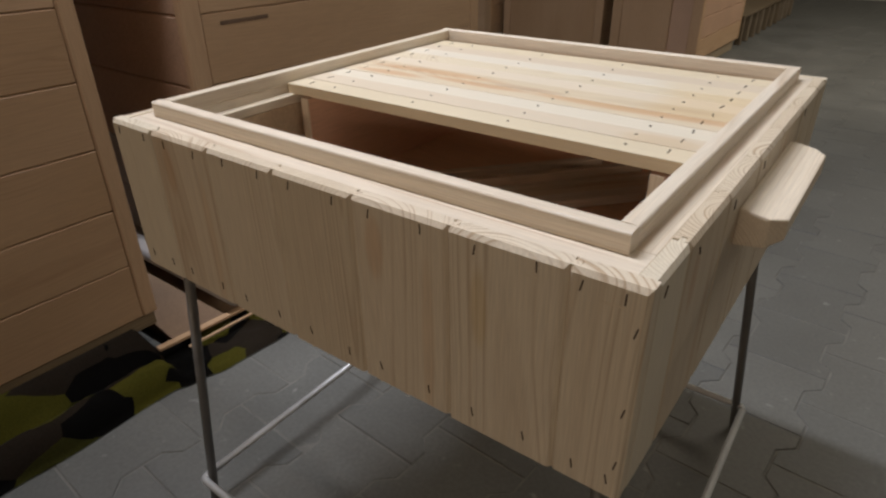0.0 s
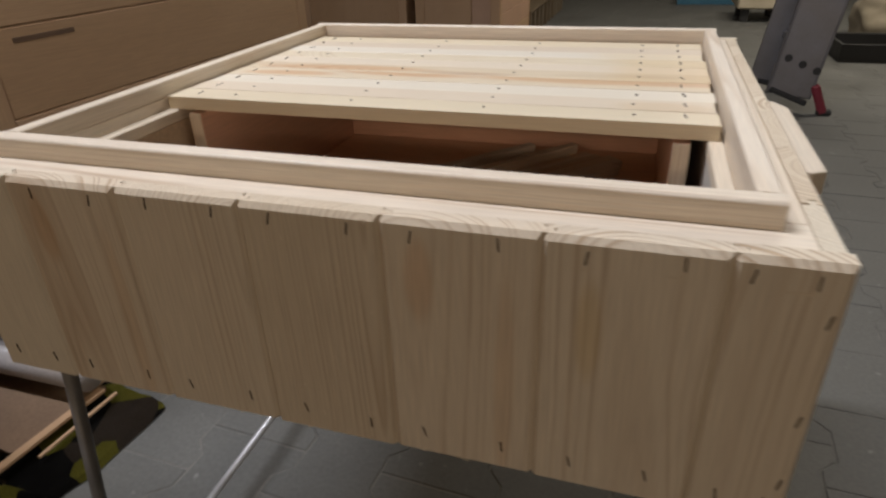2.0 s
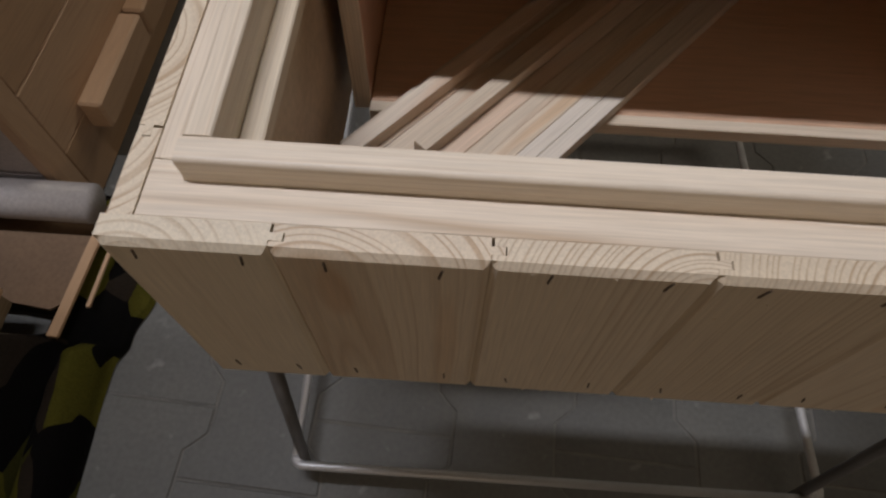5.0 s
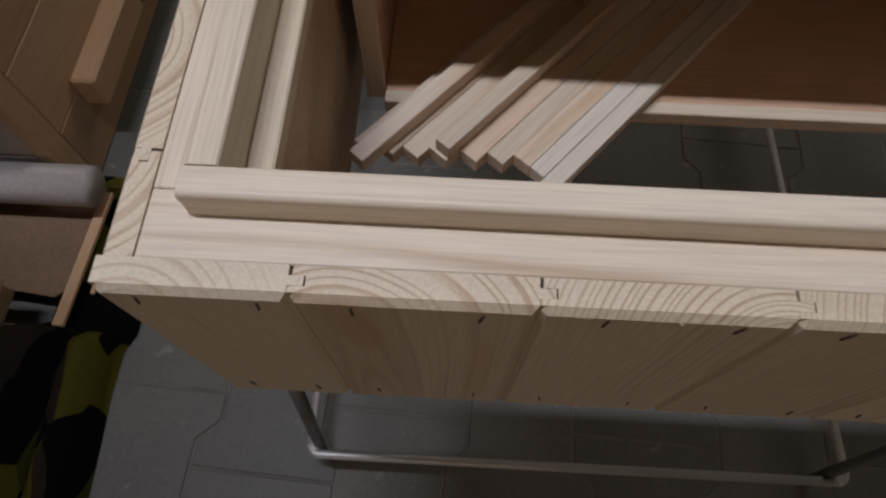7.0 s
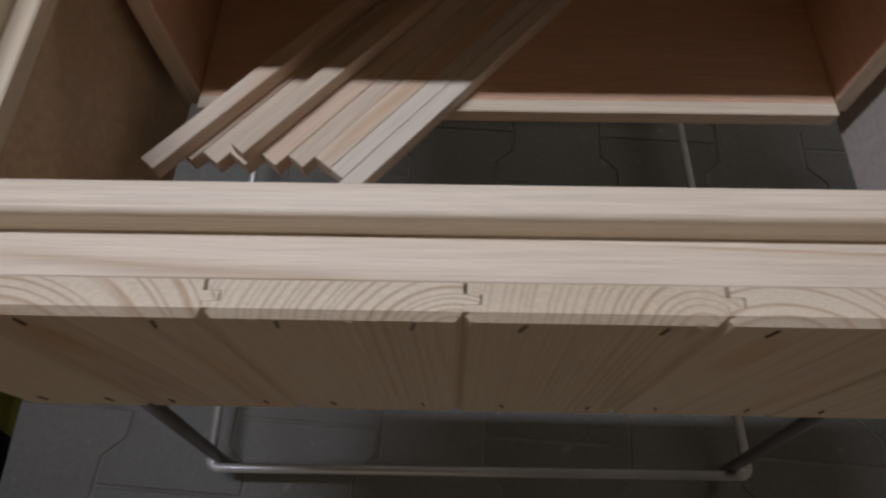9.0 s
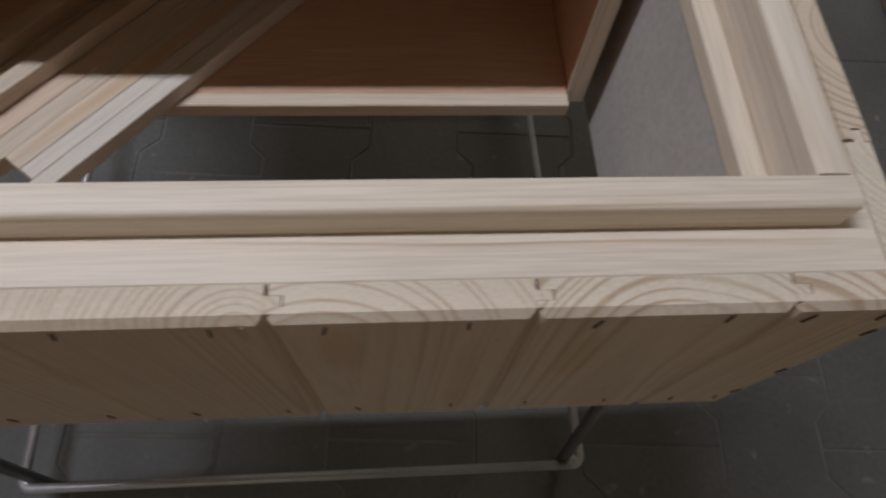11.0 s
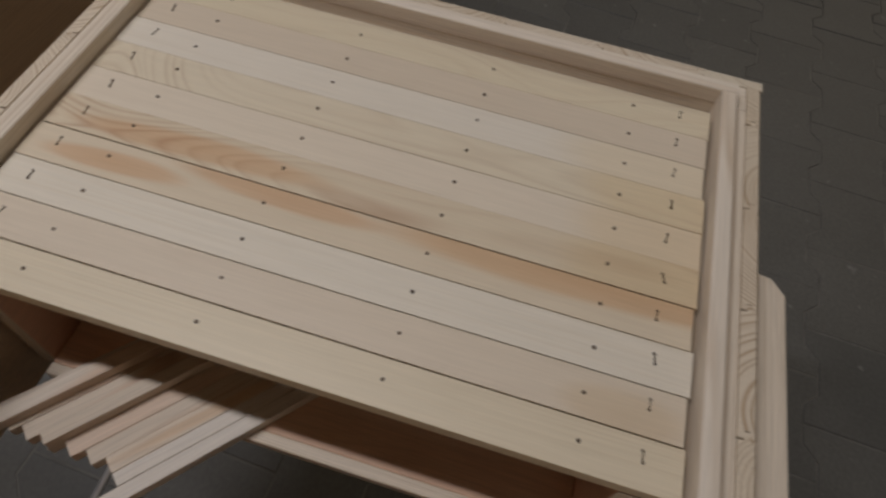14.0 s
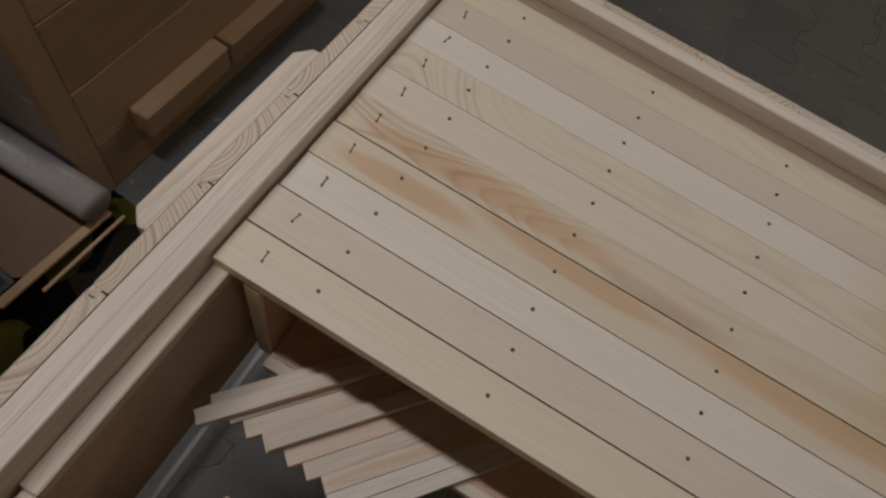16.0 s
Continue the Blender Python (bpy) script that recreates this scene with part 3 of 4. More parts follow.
# ---- the slatted inner cover ----
crown = bmesh.new()
for dx, dz, sx, sz in ((0, 0, 0.0007, 0.0075), (0.0003, 0.0036, 0.0018, 0.0016), (-0.0003, -0.0036, 0.0021, 0.0014)):
    bmesh.ops.create_cube(crown, size=1, matrix=Matrix.Translation((dx, 0, dz)) @ Matrix.Rotation(dz * 90, 4, "Y") @ Matrix.Diagonal((sx, 0.0010, sz, 1)))
crown_mesh = bpy.data.meshes.new("lid_staple")
crown.to_mesh(crown_mesh)
crown.free()
crown_mesh.materials.append(NAIL)
cover = thing("inner_cover", 0.3, 0.383, LEDGE, "slatted pine inner cover resting on the ledge of the hive", "hive cover")
L0, L1, Y0, PITCH, TH = 0.0435, 0.5545, 0.2098, 0.0338, 0.0127
slats = []
GAPS = {0: 0.0006, 1: 0.0005, 2: 0.0003, 3: 0.0006, 5: 0.0002, 7: 0.0004}  # open joints behind these slats
for n in range(10):
    y = Y0 + PITCH * n
    front, back = (GAPS.get(k, 0.00003) for k in (n - 1, n))
    end = L1 + random.uniform(-0.0022, 0.0008)
    slats.append(block("slat", L0 + random.uniform(-0.0008, 0.0008), end, y + (0.0006 if n == 0 else front), y + PITCH - back, LEDGE + 0.0003, LEDGE + TH + random.uniform(-0.0002, 0.0002), SLATS[n], cover, 0.00025))
# unseen filler strips, added to stop light leaking through the open joints
for n in GAPS:
    y = Y0 + PITCH * (n + 1)
    block("tongue", L0 + 0.002, L1 - 0.004, y - 0.8 * GAPS[n], y + 0.8 * GAPS[n], LEDGE + 0.0004, LEDGE + 0.0080, SLATS[0], cover, 0)
disc = bmesh.new()
bmesh.ops.create_cone(disc, cap_ends=True, segments=10, radius1=0.0016, radius2=0.0013, depth=0.0010)
disc_mesh = bpy.data.meshes.new("nail_head")
disc.to_mesh(disc_mesh)
disc.free()
disc_mesh.materials.append(NAIL)
for n in range(10):
    y = Y0 + PITCH * (n + 0.5)
    for x in (0.1100, 0.2350, 0.3615, 0.4880):
        ob = new("nail_head", disc_mesh)
        ob.matrix_basis = pose(x + random.uniform(-0.001, 0.001), y + random.uniform(-0.002, 0.002) + 0.001, LEDGE + TH + 0.0002)
        under(ob, slats[n])
    for x in (0.0685, 0.5285):
        ob = staple(pose(x + random.uniform(-0.0012, 0.0012), y + 0.003 + random.uniform(-0.002, 0.002), LEDGE + TH + 0.0001, 90, 0, random.uniform(-14, 14)), slats[n], "staple", crown_mesh)

sloped(cover)

# ---- the inner box under the cover ----
inner = thing("inner_box", 0.297, 0.38, 0.505, "shallow wooden box hung inside the hive under the cover", "wooden box")
# lit front strip of the floor, its light put in as paler wood
block("floor_lip", 0.0778, 0.5210, 0.1980, 0.2084, 0.503, 0.5151, PINE["x"], inner, 0.0008, "front strip of the floor, paler where light falls past the cover")
block("floor_panel", 0.0778, 0.5210, 0.2086, 0.560, 0.503, 0.515, PLY, inner, 0.001, "plywood floor panel, browner for the warm bounced light on it")
# sides and back tinted for bounced light; thin front strips stay plain pine
block("side_panel", 0.0640, 0.0775, 0.2118, 0.560, 0.503, 0.6375, BOUNCE_PINE["y"], inner, 0.0006)
block("front_lip", 0.0640, 0.0775, 0.2103, 0.2116, 0.503, 0.6375, PINE["z"], inner, 0.0005, "front edge strip in plain untinted pine")
block("side_panel", 0.5213, 0.5345, 0.2118, 0.560, 0.503, 0.6375, BOUNCE_PINE["y"], inner, 0.0006)
block("front_lip", 0.5213, 0.5345, 0.2103, 0.2116, 0.503, 0.6375, PINE["z"], inner, 0.0005, "front edge strip in plain untinted pine")
block("back_panel", 0.0778, 0.5210, 0.546, 0.559, 0.5154, 0.6395, BOUNCE_PINE["x"], inner, 0.0008)

# ---- loose sticks ----
STICKS = [  # where its two sides cross the line y = 0.16, the middle of its end, lift
    (0.0660, 0.0825, 0.152, 0.0), (0.0828, 0.1000, 0.151, 0.0), (0.1003, 0.1185, 0.149, 0.0), (0.1188, 0.1385, 0.148, 0.0),
    (0.1388, 0.1575, 0.148, 0.0), (0.1578, 0.1755, 0.147, 0.0), (0.1758, 0.1940, 0.146, 0.0), (0.1943, 0.2090, 0.138, 0.0),
    (0.2093, 0.2245, 0.118, 0.0), (0.0800, 0.0960, 0.136, 0.0123), (0.1235, 0.1395, 0.148, 0.0123),
]
STICK_TURN = 49.6
along = Vector((math.cos(radians(STICK_TURN)), math.sin(radians(STICK_TURN)), 0))
for n, (x0, x1, tip, lift) in enumerate(STICKS):
    length = 0.455 + random.uniform(-0.006, 0.006)
    wide = (x1 - x0) * along.y
    tall = 0.0120 + random.uniform(-0.0003, 0.0002)
    end = Vector(((x0 + x1) / 2 + (tip - 0.16) * along.x / along.y, tip, 0))
    mid = end + along * (length / 2)
    ob = part("wooden_stick", box(length, wide, tall, 0.0005), STICK_PALE if n in (7, 8) else STICK_ORANGE if n == 6 else STICK, None, "", pose(mid.x, mid.y, 0.5153 + lift + tall / 2, 0, 0, STICK_TURN + random.uniform(-0.08, 0.08)))
    tagged(ob, "loose planed pine stick lying on others in the inner box" if lift else "loose planed pine stick lying across the inner box floor", "stick", "sticks in the hive")

# ---- steel stand ----
stand = thing("steel_stand", 0.3, 0.32, 0, "grey painted stand of bent steel rod carrying the hive", "stand")
FEET = [(-0.0305, 0.0155), (0.604, 0.014), (0.598, 0.690), (-0.042, 0.690)]
TOPS = [(0.0140, 0.0400), (0.568, 0.050), (0.570, 0.560), (0.020, 0.565)]
for (fx, fy), (tx, ty) in zip(FEET, TOPS):
    part("leg", rod([(fx, fy, 0.0005), (tx, ty, Z0 - 0.0005 + ty * math.tan(radians(SLOPE)))], 0.0066), PRIMER, stand, "dark grey steel rod leg", smooth=True)
RING_Z = 0.0665
CORNERS = [(-0.0345, 0.0070), (0.6180, 0.0090), (0.607, 0.672), (-0.048, 0.672)]
BEND = 0.011
ring = []
for k, (x, y) in enumerate(CORNERS):
    inx, iny = (1 if k in (0, 3) else -1), (1 if k in (0, 1) else -1)
    for j in range(5):
        a = math.pi + math.pi / 2 * (j / 4 + k)
        ring.append((x + BEND * (inx + math.cos(a)), y + BEND * (iny + math.sin(a)), RING_Z))
for k in range(4):
    a, b = ring[5 * k : 5 * k + 5], ring[(5 * k + 5) % 20]
    part("rail", rod([*a, b], 0.0057), STEEL, stand, "thin grey steel rod rail", smooth=True)
for k, ((fx, fy), (tx, ty)) in enumerate(zip(FEET, TOPS)):
    x, y = fx + (tx - fx) * RING_Z / 0.4735, fy + (ty - fy) * RING_Z / 0.4735
    bead = bmesh.new()
    bmesh.ops.create_icosphere(bead, subdivisions=2, radius=0.0068)
    nx, ny = CORNERS[k]
    part("weld", bead, STEEL, stand, "lumpy weld bead", pose((x + nx) / 2, (y + ny) / 2, RING_Z), True)


# ---- neighbouring hives ----
def boarded(parent, x, y0, y1, z0, z1, pitch, post0=0.03, post1=0.03, thick=0.02, mat=None):
    """A side that faces +x: level boards between two corner posts."""
    if post0:
        block("corner_post", x - thick, x + 0.002, y0, y0 + post0, z0, z1, HONEY["z"], parent, 0.003)
    if post1:
        block("corner_post", x - thick, x + 0.002, y1 - post1, y1, z0, z1, HONEY["z"], parent, 0.003)
    z = z0
    while z < z1 - 0.01:
        top = min(z + pitch, z1)
        block("board", x - thick + 0.001, x, y0 + post0 + 0.0005, y1 - post1 - 0.0005, z + 0.0004, top - 0.0004, mat or HONEY["y"], parent, 0.0022)
        z = top


# upper parts, out of view, are built tall to shade the floor beside them
near = thing("stored_beehive", -0.75, -0.15, 0.118, "honey-coloured wooden hive of level boards standing on a covered pallet", "beehive", "stored hives")
boarded(near, -0.450, -0.55, 0.195, 0.118, 1.6715, 0.1195, 0.03, 0.030)
block("end_wall", -1.0, -0.4705, 0.173, 0.193, 0.118, 1.6715, HONEY["x"], near, 0.002)
block("end_wall", -1.0, -0.4705, -0.548, -0.528, 0.118, 1.6715, HONEY["x"], near, 0.002)
block("back_wall", -1.02, -1.001, -0.55, 0.195, 0.118, 1.6715, HONEY["y"], near, 0.002)
block("roof", -1.04, -0.43, -0.57, 0.205, 1.672, 1.702, HONEY["y"], near, 0.004)

far = thing("stored_beehive", -0.75, 0.9, 0.0, "long honey-coloured wooden hive of level boards with a slotted upper body", "beehive", "stored hives")
FAR_Y = 0.380
block("corner_post", -0.470, -0.448, FAR_Y, FAR_Y + 0.042, 0.001, 1.45, HONEY["z"], far, 0.003)
block("corner_post", -0.470, -0.448, 1.343, 1.385, 0.001, 1.45, HONEY["z"], far, 0.003)
levels = [0.001, 0.118, 0.243, 0.374, 0.540, 0.676, 0.86, 1.05, 1.24, 1.45]
for low, high in zip(levels, levels[1:]):
    block("board", -0.469, -0.450, FAR_Y + 0.0425, 1.3425, low + 0.0004, high - 0.0004, HONEY["y"], far, 0.0022)
    block("end_board", -1.0, -0.4705, FAR_Y + 0.003, FAR_Y + 0.023, low + 0.0007, high - 0.0007, GREYBOARD if high < 0.4 else REDBOARD, far, 0.003, "dull grey board" if high < 0.4 else "dull red-brown board")
block("back_wall", -1.02, -1.001, FAR_Y + 0.024, 1.385, 0.006, 1.45, HONEY["y"], far, 0.002)
block("end_wall", -1.0, -0.4705, 1.363, 1.383, 0.001, 1.45, HONEY["x"], far, 0.002)
block("roof", -1.04, -0.42, 0.37, 1.41, 1.4505, 1.48, HONEY["y"], far, 0.004)
block("entrance_slot", -0.4525, -0.4494, 0.463, 0.584, 0.651, 0.660, SLOT, far, 0.001, "dark entrance slot")
block("handle", -0.4498, -0.412, 0.500, 0.706, 0.088, 0.143, HONEY["y"], far, 0.004, "thick wooden handle batten")
block("handle", -0.4498, -0.412, 0.714, 0.990, 0.086, 0.141, HONEY["y"], far, 0.004, "thick wooden handle batten")
block("shelf_board", -0.90, -0.50, 0.30, FAR_Y + 0.0025, 0.755, 0.775, WHITE, far, 0.003, "white flat board sticking out")

# white pipe and cardboard between the two hives
pipe = part("plastic_pipe", rod([(-1.05, 0.346, 0.105), (-0.385, 0.346, 0.105)], 0.030, 24), WHITE, None, smooth=True)
tagged(pipe, "white plastic pipe lying on a cardboard box", "pipe")
card = thing("cardboard_box", -0.72, 0.30, 0, "low brown cardboard box on the floor between the hives", "box")
part("box_body", prism([(-1.05, 0.216), (-0.50, 0.222), (-0.432, 0.226), (-0.412, 0.240), (-0.412, 0.377), (-1.05, 0.377)], 0.001, 0.0500), CARD, card)
part("box_flap", prism([(-1.05, 0.200), (-0.50, 0.205), (-0.424, 0.196), (-0.401, 0.212), (-0.396, 0.3745), (-1.05, 0.3745)], 0.0503, 0.0540), CARD, card, "bent cardboard flap")

# pallet under the near hive, hidden by the cloth
pallet = thing("pallet", -0.75, -0.2, 0, "low wooden pallet under the stored hive", "pallet")
for x in (-0.98, -0.74, -0.50):
    block("runner", x, x + 0.05, -0.60, 0.15, 0.001, 0.075, OLD["y"], pallet, 0.002)
block("edge_board", -0.4695, -0.4545, -0.60, 0.190, 0.086, 0.1172, OLD["y"], pallet, 0.002)
for k in range(6):
    y = -0.60 + 0.127 * k
    block("deck_board", -1.02, -0.47, y, y + 0.110, 0.0755, 0.1175, OLD["x"], pallet, 0.002)


def ease(a, b, v):
    v = min(1.0, max(0.0, (v - a) / (b - a)))
    return v * v * (3 - 2 * v)


def cloth():
    """A sheet that slides down from the pallet into a rolled hem on the floor, and lies flat past the roll's end."""
    bm = bmesh.new()
    nx, ny = 52, 160
    grid = []
    for i in range(nx + 1):
        row = []
        for j in range(ny + 1):
            u, v = i / nx, j / ny
            y = -0.78 + 1.18 * v
            flat = ease(0.135, 0.165, y)
            tail = ease(0.18, 0.24, y)
            edge = -0.330 + 0.012 * flat + 0.018 * tail + 0.010 * noise.noise(Vector((3.1, y * 7, 0.2)))
            top = -0.452 + 0.030 * flat
            x = edge + (top - edge) * u
            bow = math.sqrt(max(0.0, math.sin(math.pi * min(1.0, u / 0.56))))
            roll = 0.058 * bow if u < 0.56 else 0.0
            slope = 0.020 + 0.082 * ease(0.50, 1.0, u)
            z = max(roll, slope * ease(0.28, 0.6, u))
            low = 0.014 + 0.030 * u
            z = z * (1 - flat) + low * flat
            crease = 1 - 2 * abs(noise.noise(Vector((x * 16, y * 5 + x * 9, 1.7))))
            z += 0.010 * crease * math.sin(math.pi * u) + 0.005 * noise.noise(Vector((x * 40, y * 30, 4.7))) * math.sin(math.pi * u)
            row.append(bm.verts.new((x, y, max(z, 0.003) if i else 0.0022)))
        grid.append(row)
    for i in range(nx):
        for j in range(ny):
            bm.faces.new((grid[i][j], grid[i + 1][j], grid[i + 1][j + 1], grid[i][j + 1]))
    bmesh.ops.solidify(bm, geom=bm.faces[:], thickness=0.0015)
    return bm


sheet = part("camouflage_cloth", cloth(), CAMO, None, smooth=True)
tagged(sheet, "rolled camouflage sheet in olive, black and brown on the floor", "cloth")


def lath(a, b, wide, thick, label):
    a, b = Vector(a), Vector(b)
    way = b - a
    ob = part("lath", box(way.length, wide, thick, 0.001), HONEY["x"], None, "", Matrix.Translation((a + b) / 2) @ way.to_track_quat("X", "Z").to_matrix().to_4x4())
    return tagged(ob, label, "lath", "laths beside the box")


lath((-0.398, 0.152, 0.064), (-0.391, 0.362, 0.058), 0.016, 0.007, "thin brown wooden lath lying on the camouflage sheet")
lath((-0.374, 0.205, 0.049), (-0.372, 0.372, 0.046), 0.006, 0.005, "narrow pale wooden lath beside a wider one")


# ---- hives at the back ----
def back_hive(x0, x1, y, z1, post, mat, label, deep=0.6, strip=0.0, side=None):
    """A stored hive: strip: width of a red-brown board beside the right post; side: the wood of its +x face."""
    ob = thing("stored_beehive", (x0 + x1) / 2, y + deep / 2, 0.0, label, "beehive", "stored hives")
    for x in (x0 + 0.02, (x0 + x1) / 2 - 0.03, x1 - 0.08):
        block("runner", x, x + 0.06, y + 0.02, y + deep - 0.02, 0.001, 0.07, OLD["y"], ob, 0.002)
    block("front_wall", x0 + post, x1 - post - strip, y + 0.004, y + 0.024, 0.0705, z1, mat, ob, 0.003)
    if strip:
        block("front_board", x1 - post - strip + 0.001, x1 - post, y + 0.010, y + 0.028, 0.0705, z1, REDBOARD, ob, 0.003, "red-brown upright board")
    block("corner_post", x0, x0 + post - 0.0005, y, y + 0.04, 0.0705, z1, HONEY["z"], ob, 0.003)
    block("corner_post", x1 - post + 0.0005, x1, y, y + 0.04, 0.0705, z1, HONEY["z"], ob, 0.003)
    z, n = 0.0705, 0
    while z < z1 - 0.01:
        top = min(z + 0.12, z1)
        block("board", x1 - 0.02, x1 - 0.002, y + 0.0405, y + deep, z + 0.001, top - 0.001, side if side and n % 3 else HONEY["y"], ob, 0.003)
        z, n = top, n + 1
    block("back_wall", x0, x1, y + deep + 0.001, y + deep + 0.02, 0.0705, z1, HONEY["x"], ob, 0.003)
    block("side_wall", x0, x0 + 0.018, y + 0.0405, y + deep, 0.0705, z1, HONEY["y"], ob, 0.003)
    block("roof", x0 - 0.01, x1 + 0.01, y - 0.01, y + deep + 0.03, z1 + 0.0005, z1 + 0.03, HONEY["x"], ob, 0.003)
    return ob


back_hive(-0.885, -0.354, 3.5, 0.95, 0.060, HONEY["z"], "honey-coloured wooden hive on runners with plain front", 0.95, 0.118, REDBOARD)
back_hive(-1.640, -0.935, 3.48, 0.95, 0.05, HONEY["z"], "honey-coloured wooden hive on runners beside another")
back_hive(-2.50, -1.660, 3.35, 1.05, 0.05, HONEY["x"], "brown wooden hive on runners in the back row")

rack = thing("low_rack", -0.55, 5.5, 0, "low dark slatted rack along the back wall", "rack")
for k in range(10):
    block("upright", -0.405, -0.365, 4.60 + 0.195 * k, 4.635 + 0.195 * k, 0.001, 0.185, DIM["z"], rack, 0.003)
block("rack_shelf", -0.80, -0.36, 4.56, 6.45, 0.1855, 0.205, DIM["y"], rack, 0.003)
block("back_rail", -0.80, -0.76, 4.56, 6.45, 0.001, 0.185, DIM["y"], rack, 0.003)

# ---- ladder ----
ladder = thing("stepladder", 1.113, 2.71, 0, "folded aluminium ladder with red rubber foot standing on the floor", "ladder")

LEAN = 8.0
tilt = pose(1.113, 2.80, 0.071, -6, LEAN, -8)
part("stile", box(0.170, 0.03, 1.70, 0.004), ALU, ladder, "", tilt @ pose(0, 0, 0.855))
part("stile", box(0.155, 0.03, 1.70, 0.004), ALU, ladder, "", tilt @ pose(-0.085, 0.40, 0.855))
for side_x in (-0.086, 0.086):
    part("flange", box(0.010, 0.045, 1.70, 0.003), ALU, ladder, "", tilt @ pose(side_x, 0.006, 0.855))
for k in range(6):
    part("rung", box(0.09, 0.368, 0.03, 0.004), ALU, ladder, "", tilt @ pose(-0.04, 0.20, 0.24 + 0.28 * k))
for k in (-1, 0, 1):
    hole = bmesh.new()
    bmesh.ops.create_cone(hole, cap_ends=True, segments=16, radius1=0.016, radius2=0.016, depth=0.004)
    part("rivet_hole", hole, BLACK, ladder, "round dark hole", tilt @ pose(0.062 * k + 0.012, -0.0162, 0.142 - 0.016 * k, 90, 0, 0))
part("rubber_foot", box(0.036, 0.04, 0.135, 0.008), RED, ladder, "red rubber foot", pose(1.236, 2.782, 0.066, 0, -24, -8))
part("rubber_foot", box(0.060, 0.045, 0.022, 0.006), BLACK, ladder, "black foot plate", pose(1.266, 2.782, 0.0125, 0, 0, -8))
part("rubber_foot", box(0.165, 0.040, 0.024, 0.006), BLACK, ladder, "black end cap", tilt @ pose(0.0, 0.0, 0.002, 0, 12, 0))
part("rubber_foot", box(0.10, 0.05, 0.024, 0.006), BLACK, ladder, "black end cap", tilt @ pose(-0.085, 0.40, 0.002))

# ---- things beyond the ladder ----
bench = thing("low_bench", 1.35, 5.87, 0, "low bench with a thick cream pad, legs blackened for the shade beneath", "bench")
block("bench_top", 1.16, 1.54, 5.60, 6.15, 0.105, 0.20, FOAM, bench, 0.012)
# legs black: the shade under the pad is put into their colour
for x, y in ((1.20, 5.64), (1.44, 5.64), (1.20, 6.03), (1.44, 6.03)):
    block("leg", x, x + 0.06, y, y + 0.06, 0.001, 0.1045, BLACK, bench, 0.003)
crate = thing("plastic_crate", 1.0, 7.0, 0, "flat blue plastic crate on the floor", "crate")
block("crate_floor", 0.73, 1.28, 6.85, 7.25, 0.001, 0.02, BLUE, crate, 0.002)
for x0, x1, y0, y1 in ((0.73, 1.28, 6.85, 6.87), (0.73, 1.28, 7.23, 7.25), (0.73, 0.75, 6.871, 7.229), (1.26, 1.28, 6.871, 7.229)):
    block("crate_wall", x0, x1, y0, y1, 0.0205, 0.09, BLUE, crate, 0.002)


def sack(x, y, z, sx, sy, sz, seed):
    bm = bmesh.new()
    bmesh.ops.create_icosphere(bm, subdivisions=4, radius=1)
    for v in bm.verts:
        n = noise.noise(v.co * 1.6 + Vector((seed, 0, 0))) * 0.22 + noise.noise(v.co * 4 + Vector((0, seed, 0))) * 0.09
        v.co *= 1 + n
        v.co.z = max(v.co.z, -0.55)
        v.co = Vector((v.co.x * sx, v.co.y * sy, (v.co.z + 0.55) * sz))
    ob = part("sack", bm, SACKING, None, "", pose(x, y, z), True)
    return tagged(ob, "slumped beige sack in the dim back of the workshop", "sack", "sacks")


sack(2.22, 4.95, 0.0, 0.40, 0.32, 0.22, 1.0)
sack(2.85, 5.05, 0.0, 0.42, 0.32, 0.26, 5.0)
# fills a black area beyond the ladder; its tray form is assumed
tray = thing("plastic_tray", 2.05, 4.2, 0, "low black tray filling a black area of the dim floor", "tray")
block("tray_floor", 1.58, 2.50, 4.00, 4.45, 0.001, 0.012, BLACK, tray, 0.002)
for x0, x1, y0, y1 in ((1.58, 2.50, 4.00, 4.015), (1.58, 2.50, 4.435, 4.45), (1.58, 1.595, 4.0155, 4.4345), (2.485, 2.50, 4.0155, 4.4345)):
    block("tray_wall", x0, x1, y0, y1, 0.0125, 0.105, BLACK, tray, 0.002)

# ---- pallet beside the aisle ----
side = thing("wooden_pallet", 1.7, 0.7, 0, "weathered wooden pallet with nailed boards on the paved floor", "pallet")
for k in range(3):
    x = 1.345 + 0.42 * k
    block("bottom_board", x, x + 0.085, 0.37, 0.945, 0.001, 0.021, OLD["y"], side, 0.003)
    for y in (0.39, 0.61, 0.845):
        block("spacer", x + 0.004, x + 0.08, y, y + 0.085, 0.0215, 0.080, OLD["z"], side, 0.003)
for k in range(7):
    x = 1.400 + 0.135 * k
    block("deck_board", x, x + 0.105 + random.uniform(-0.008, 0.008), 0.34, 1.055 + random.uniform(-0.01, 0.01), 0.1005, 0.121, OLD["y"], side, 0.004)
for y in (0.41, 0.63, 0.865):
    block("cross_board", 1.350, 2.28, y, y + 0.06, 0.0805, 0.1, OLD["x"], side, 0.003)
for y in (0.44, 0.66, 0.895):
    for k in range(3):
        staple(pose(1.430 + 0.135 * k, y, 0.1212, 90, 0, 20), side, "nail")

side.matrix_basis = pose(1.365, 0.945, 0, 0, 0, -6) @ pose(-1.340, -0.945, 0) @ side.matrix_basis

# ---- pavers ----
CX, CY, PX, PL = 0.2325, 0.064, 0.168, 0.200


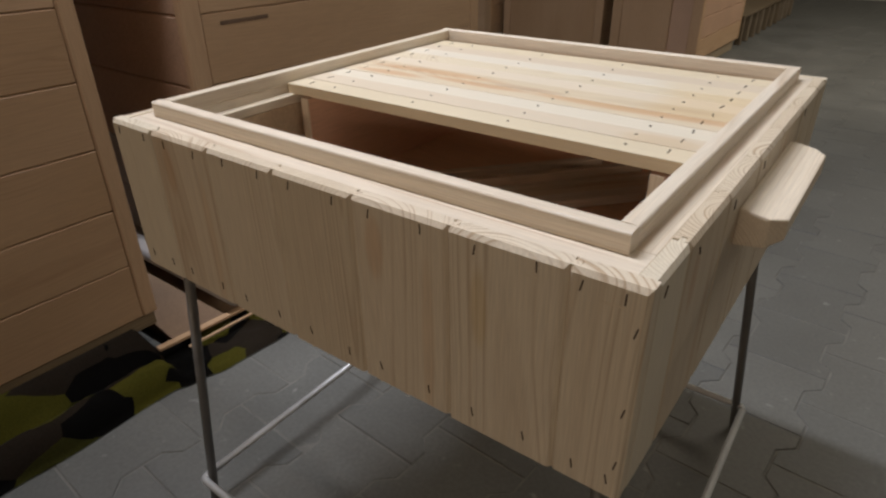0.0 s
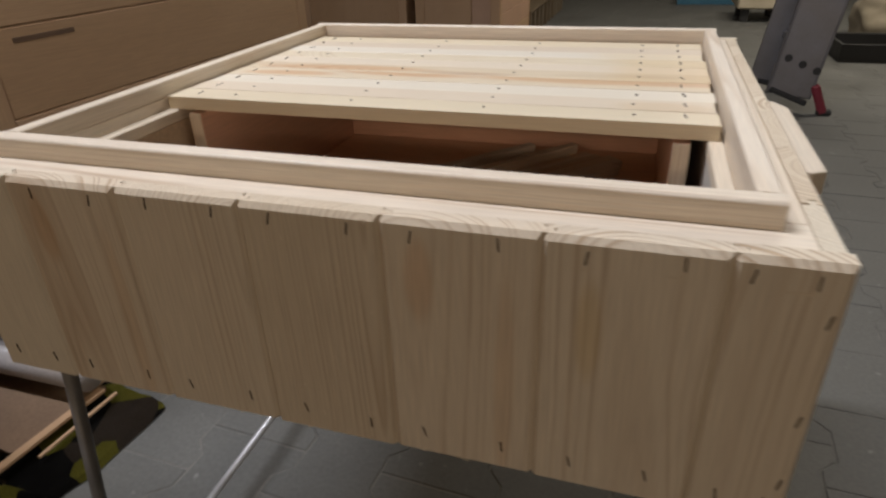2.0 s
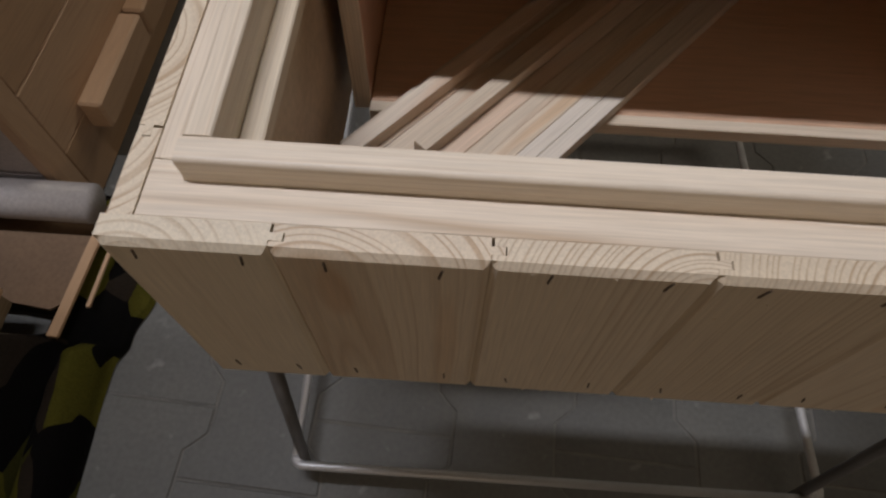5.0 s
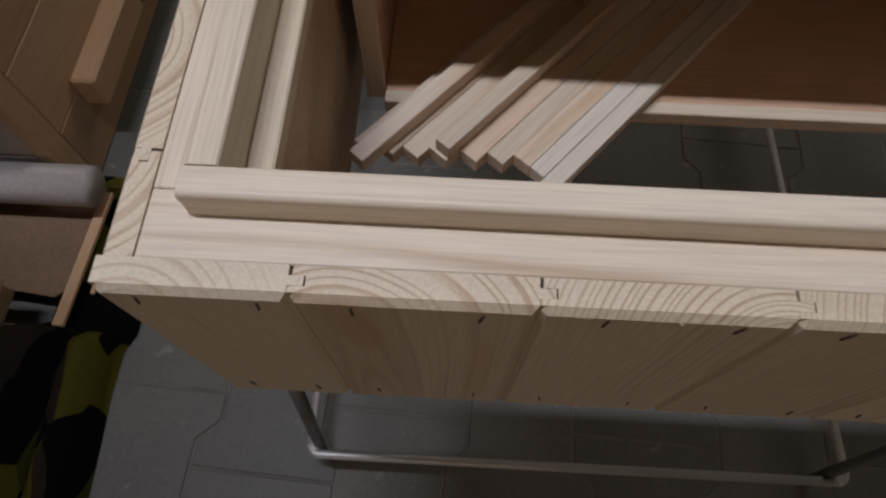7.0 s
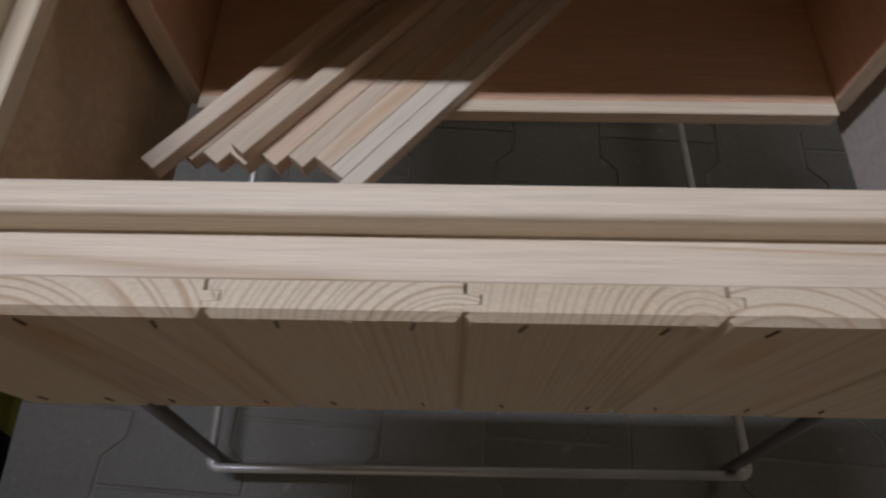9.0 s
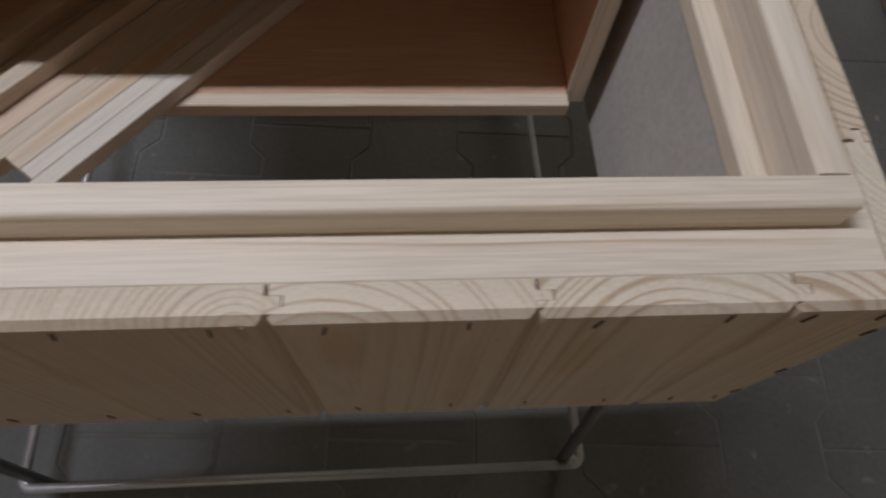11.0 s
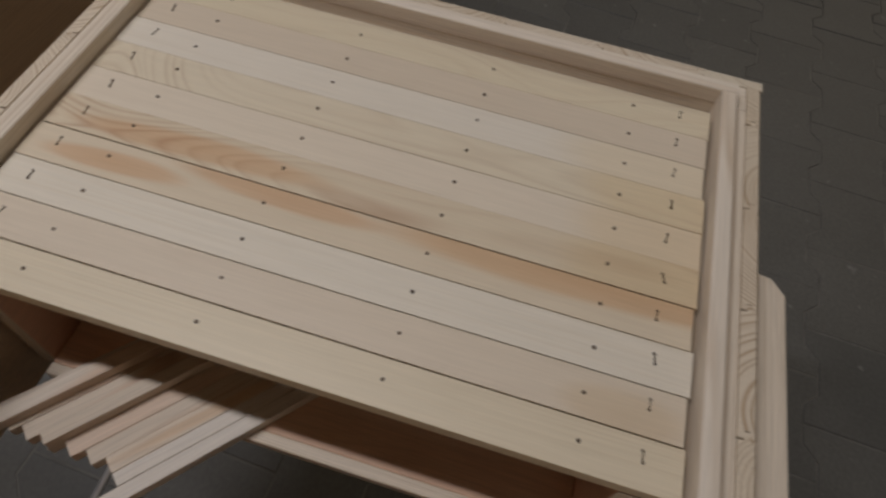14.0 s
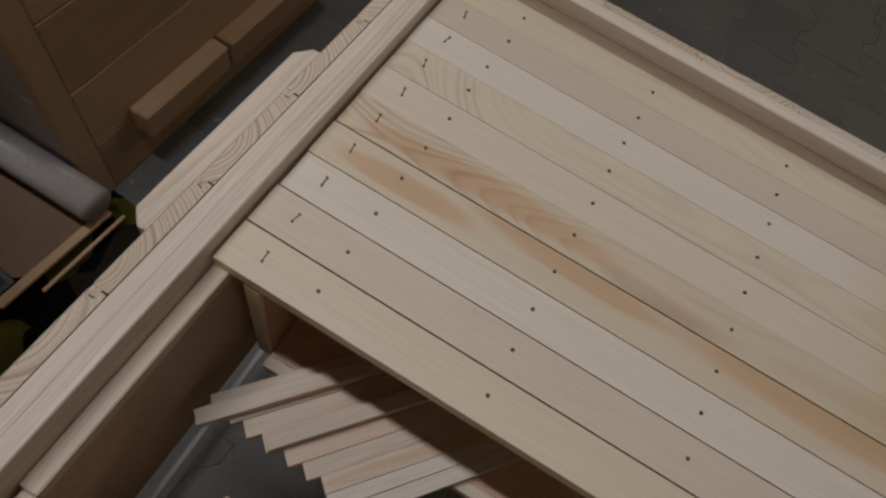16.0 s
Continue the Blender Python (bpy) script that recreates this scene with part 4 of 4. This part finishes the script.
def paver_outline(gap):
    """The double-T outline: wide at both ends, narrow in the waist."""
    wide, slim = 0.0975 - gap, 0.0705 - gap
    e, a, b = PL / 2 - gap, 0.0635, 0.0365
    half = [(wide, -e), (wide, -a), (slim, -b), (slim, b), (wide, a), (wide, e)]
    return half + [(-x, -y) for x, y in half]


def paver_bmesh():
    outer, inner_line = paver_outline(0.0008), paver_outline(0.0030)
    return prism(outer, -0.03, 0.0, inner_line, 0.0024)


def shared_mesh(name, bm, material):
    mesh = bpy.data.meshes.new(name)
    bmesh.ops.recalc_face_normals(bm, faces=bm.faces[:])
    bm.to_mesh(mesh)
    bm.free()
    mesh.materials.append(material)
    return mesh


paver_mesh = shared_mesh("paver", paver_bmesh(), PAVER)
turned = pose(CX, CY, 0, 0, 0, FLOOR_TURN)
close, rest = [], []
for i in range(-22, 34):
    for j in range(-17, 40):
        p = turned @ Vector((PX * i, PL * (j + (0.5 if i % 2 else 0.0)), 0))
        if not (-3.9 < p.x < 5.9 and -3.9 < p.y < 7.9):
            continue
        (close if -0.52 < p.x < 1.60 and -0.45 < p.y < 2.15 else rest).append(p)
close.sort(key=lambda p: (p.x - 0.6) ** 2 + (p.y - 0.6) ** 2 * 0.7)
rest += close[300:]
for p in close[:300]:
    ob = new("paver", paver_mesh)
    ob.matrix_basis = pose(p.x, p.y, random.uniform(-0.0012, 0.0006), random.uniform(-0.25, 0.25), random.uniform(-0.25, 0.25), FLOOR_TURN)
    under(ob, floor)
base_v = np.array([v.co[:] for v in paver_mesh.vertices])
base_f = [tuple(f.vertices) for f in paver_mesh.polygons]
verts, faces = [], []
for p in rest:
    m = np.array(pose(p.x, p.y, random.uniform(-0.0012, 0.0006), 0, 0, FLOOR_TURN))
    k = len(verts)
    verts.extend((base_v @ m[:3, :3].T + m[:3, 3]).tolist())
    faces.extend(tuple(v + k for v in f) for f in base_f)
many = bpy.data.meshes.new("far_pavers")
many.from_pydata(verts, [], faces)
many.materials.append(PAVER)
field = new("far_pavers", many)
under(field, floor)
field["kind"] = "stuff"
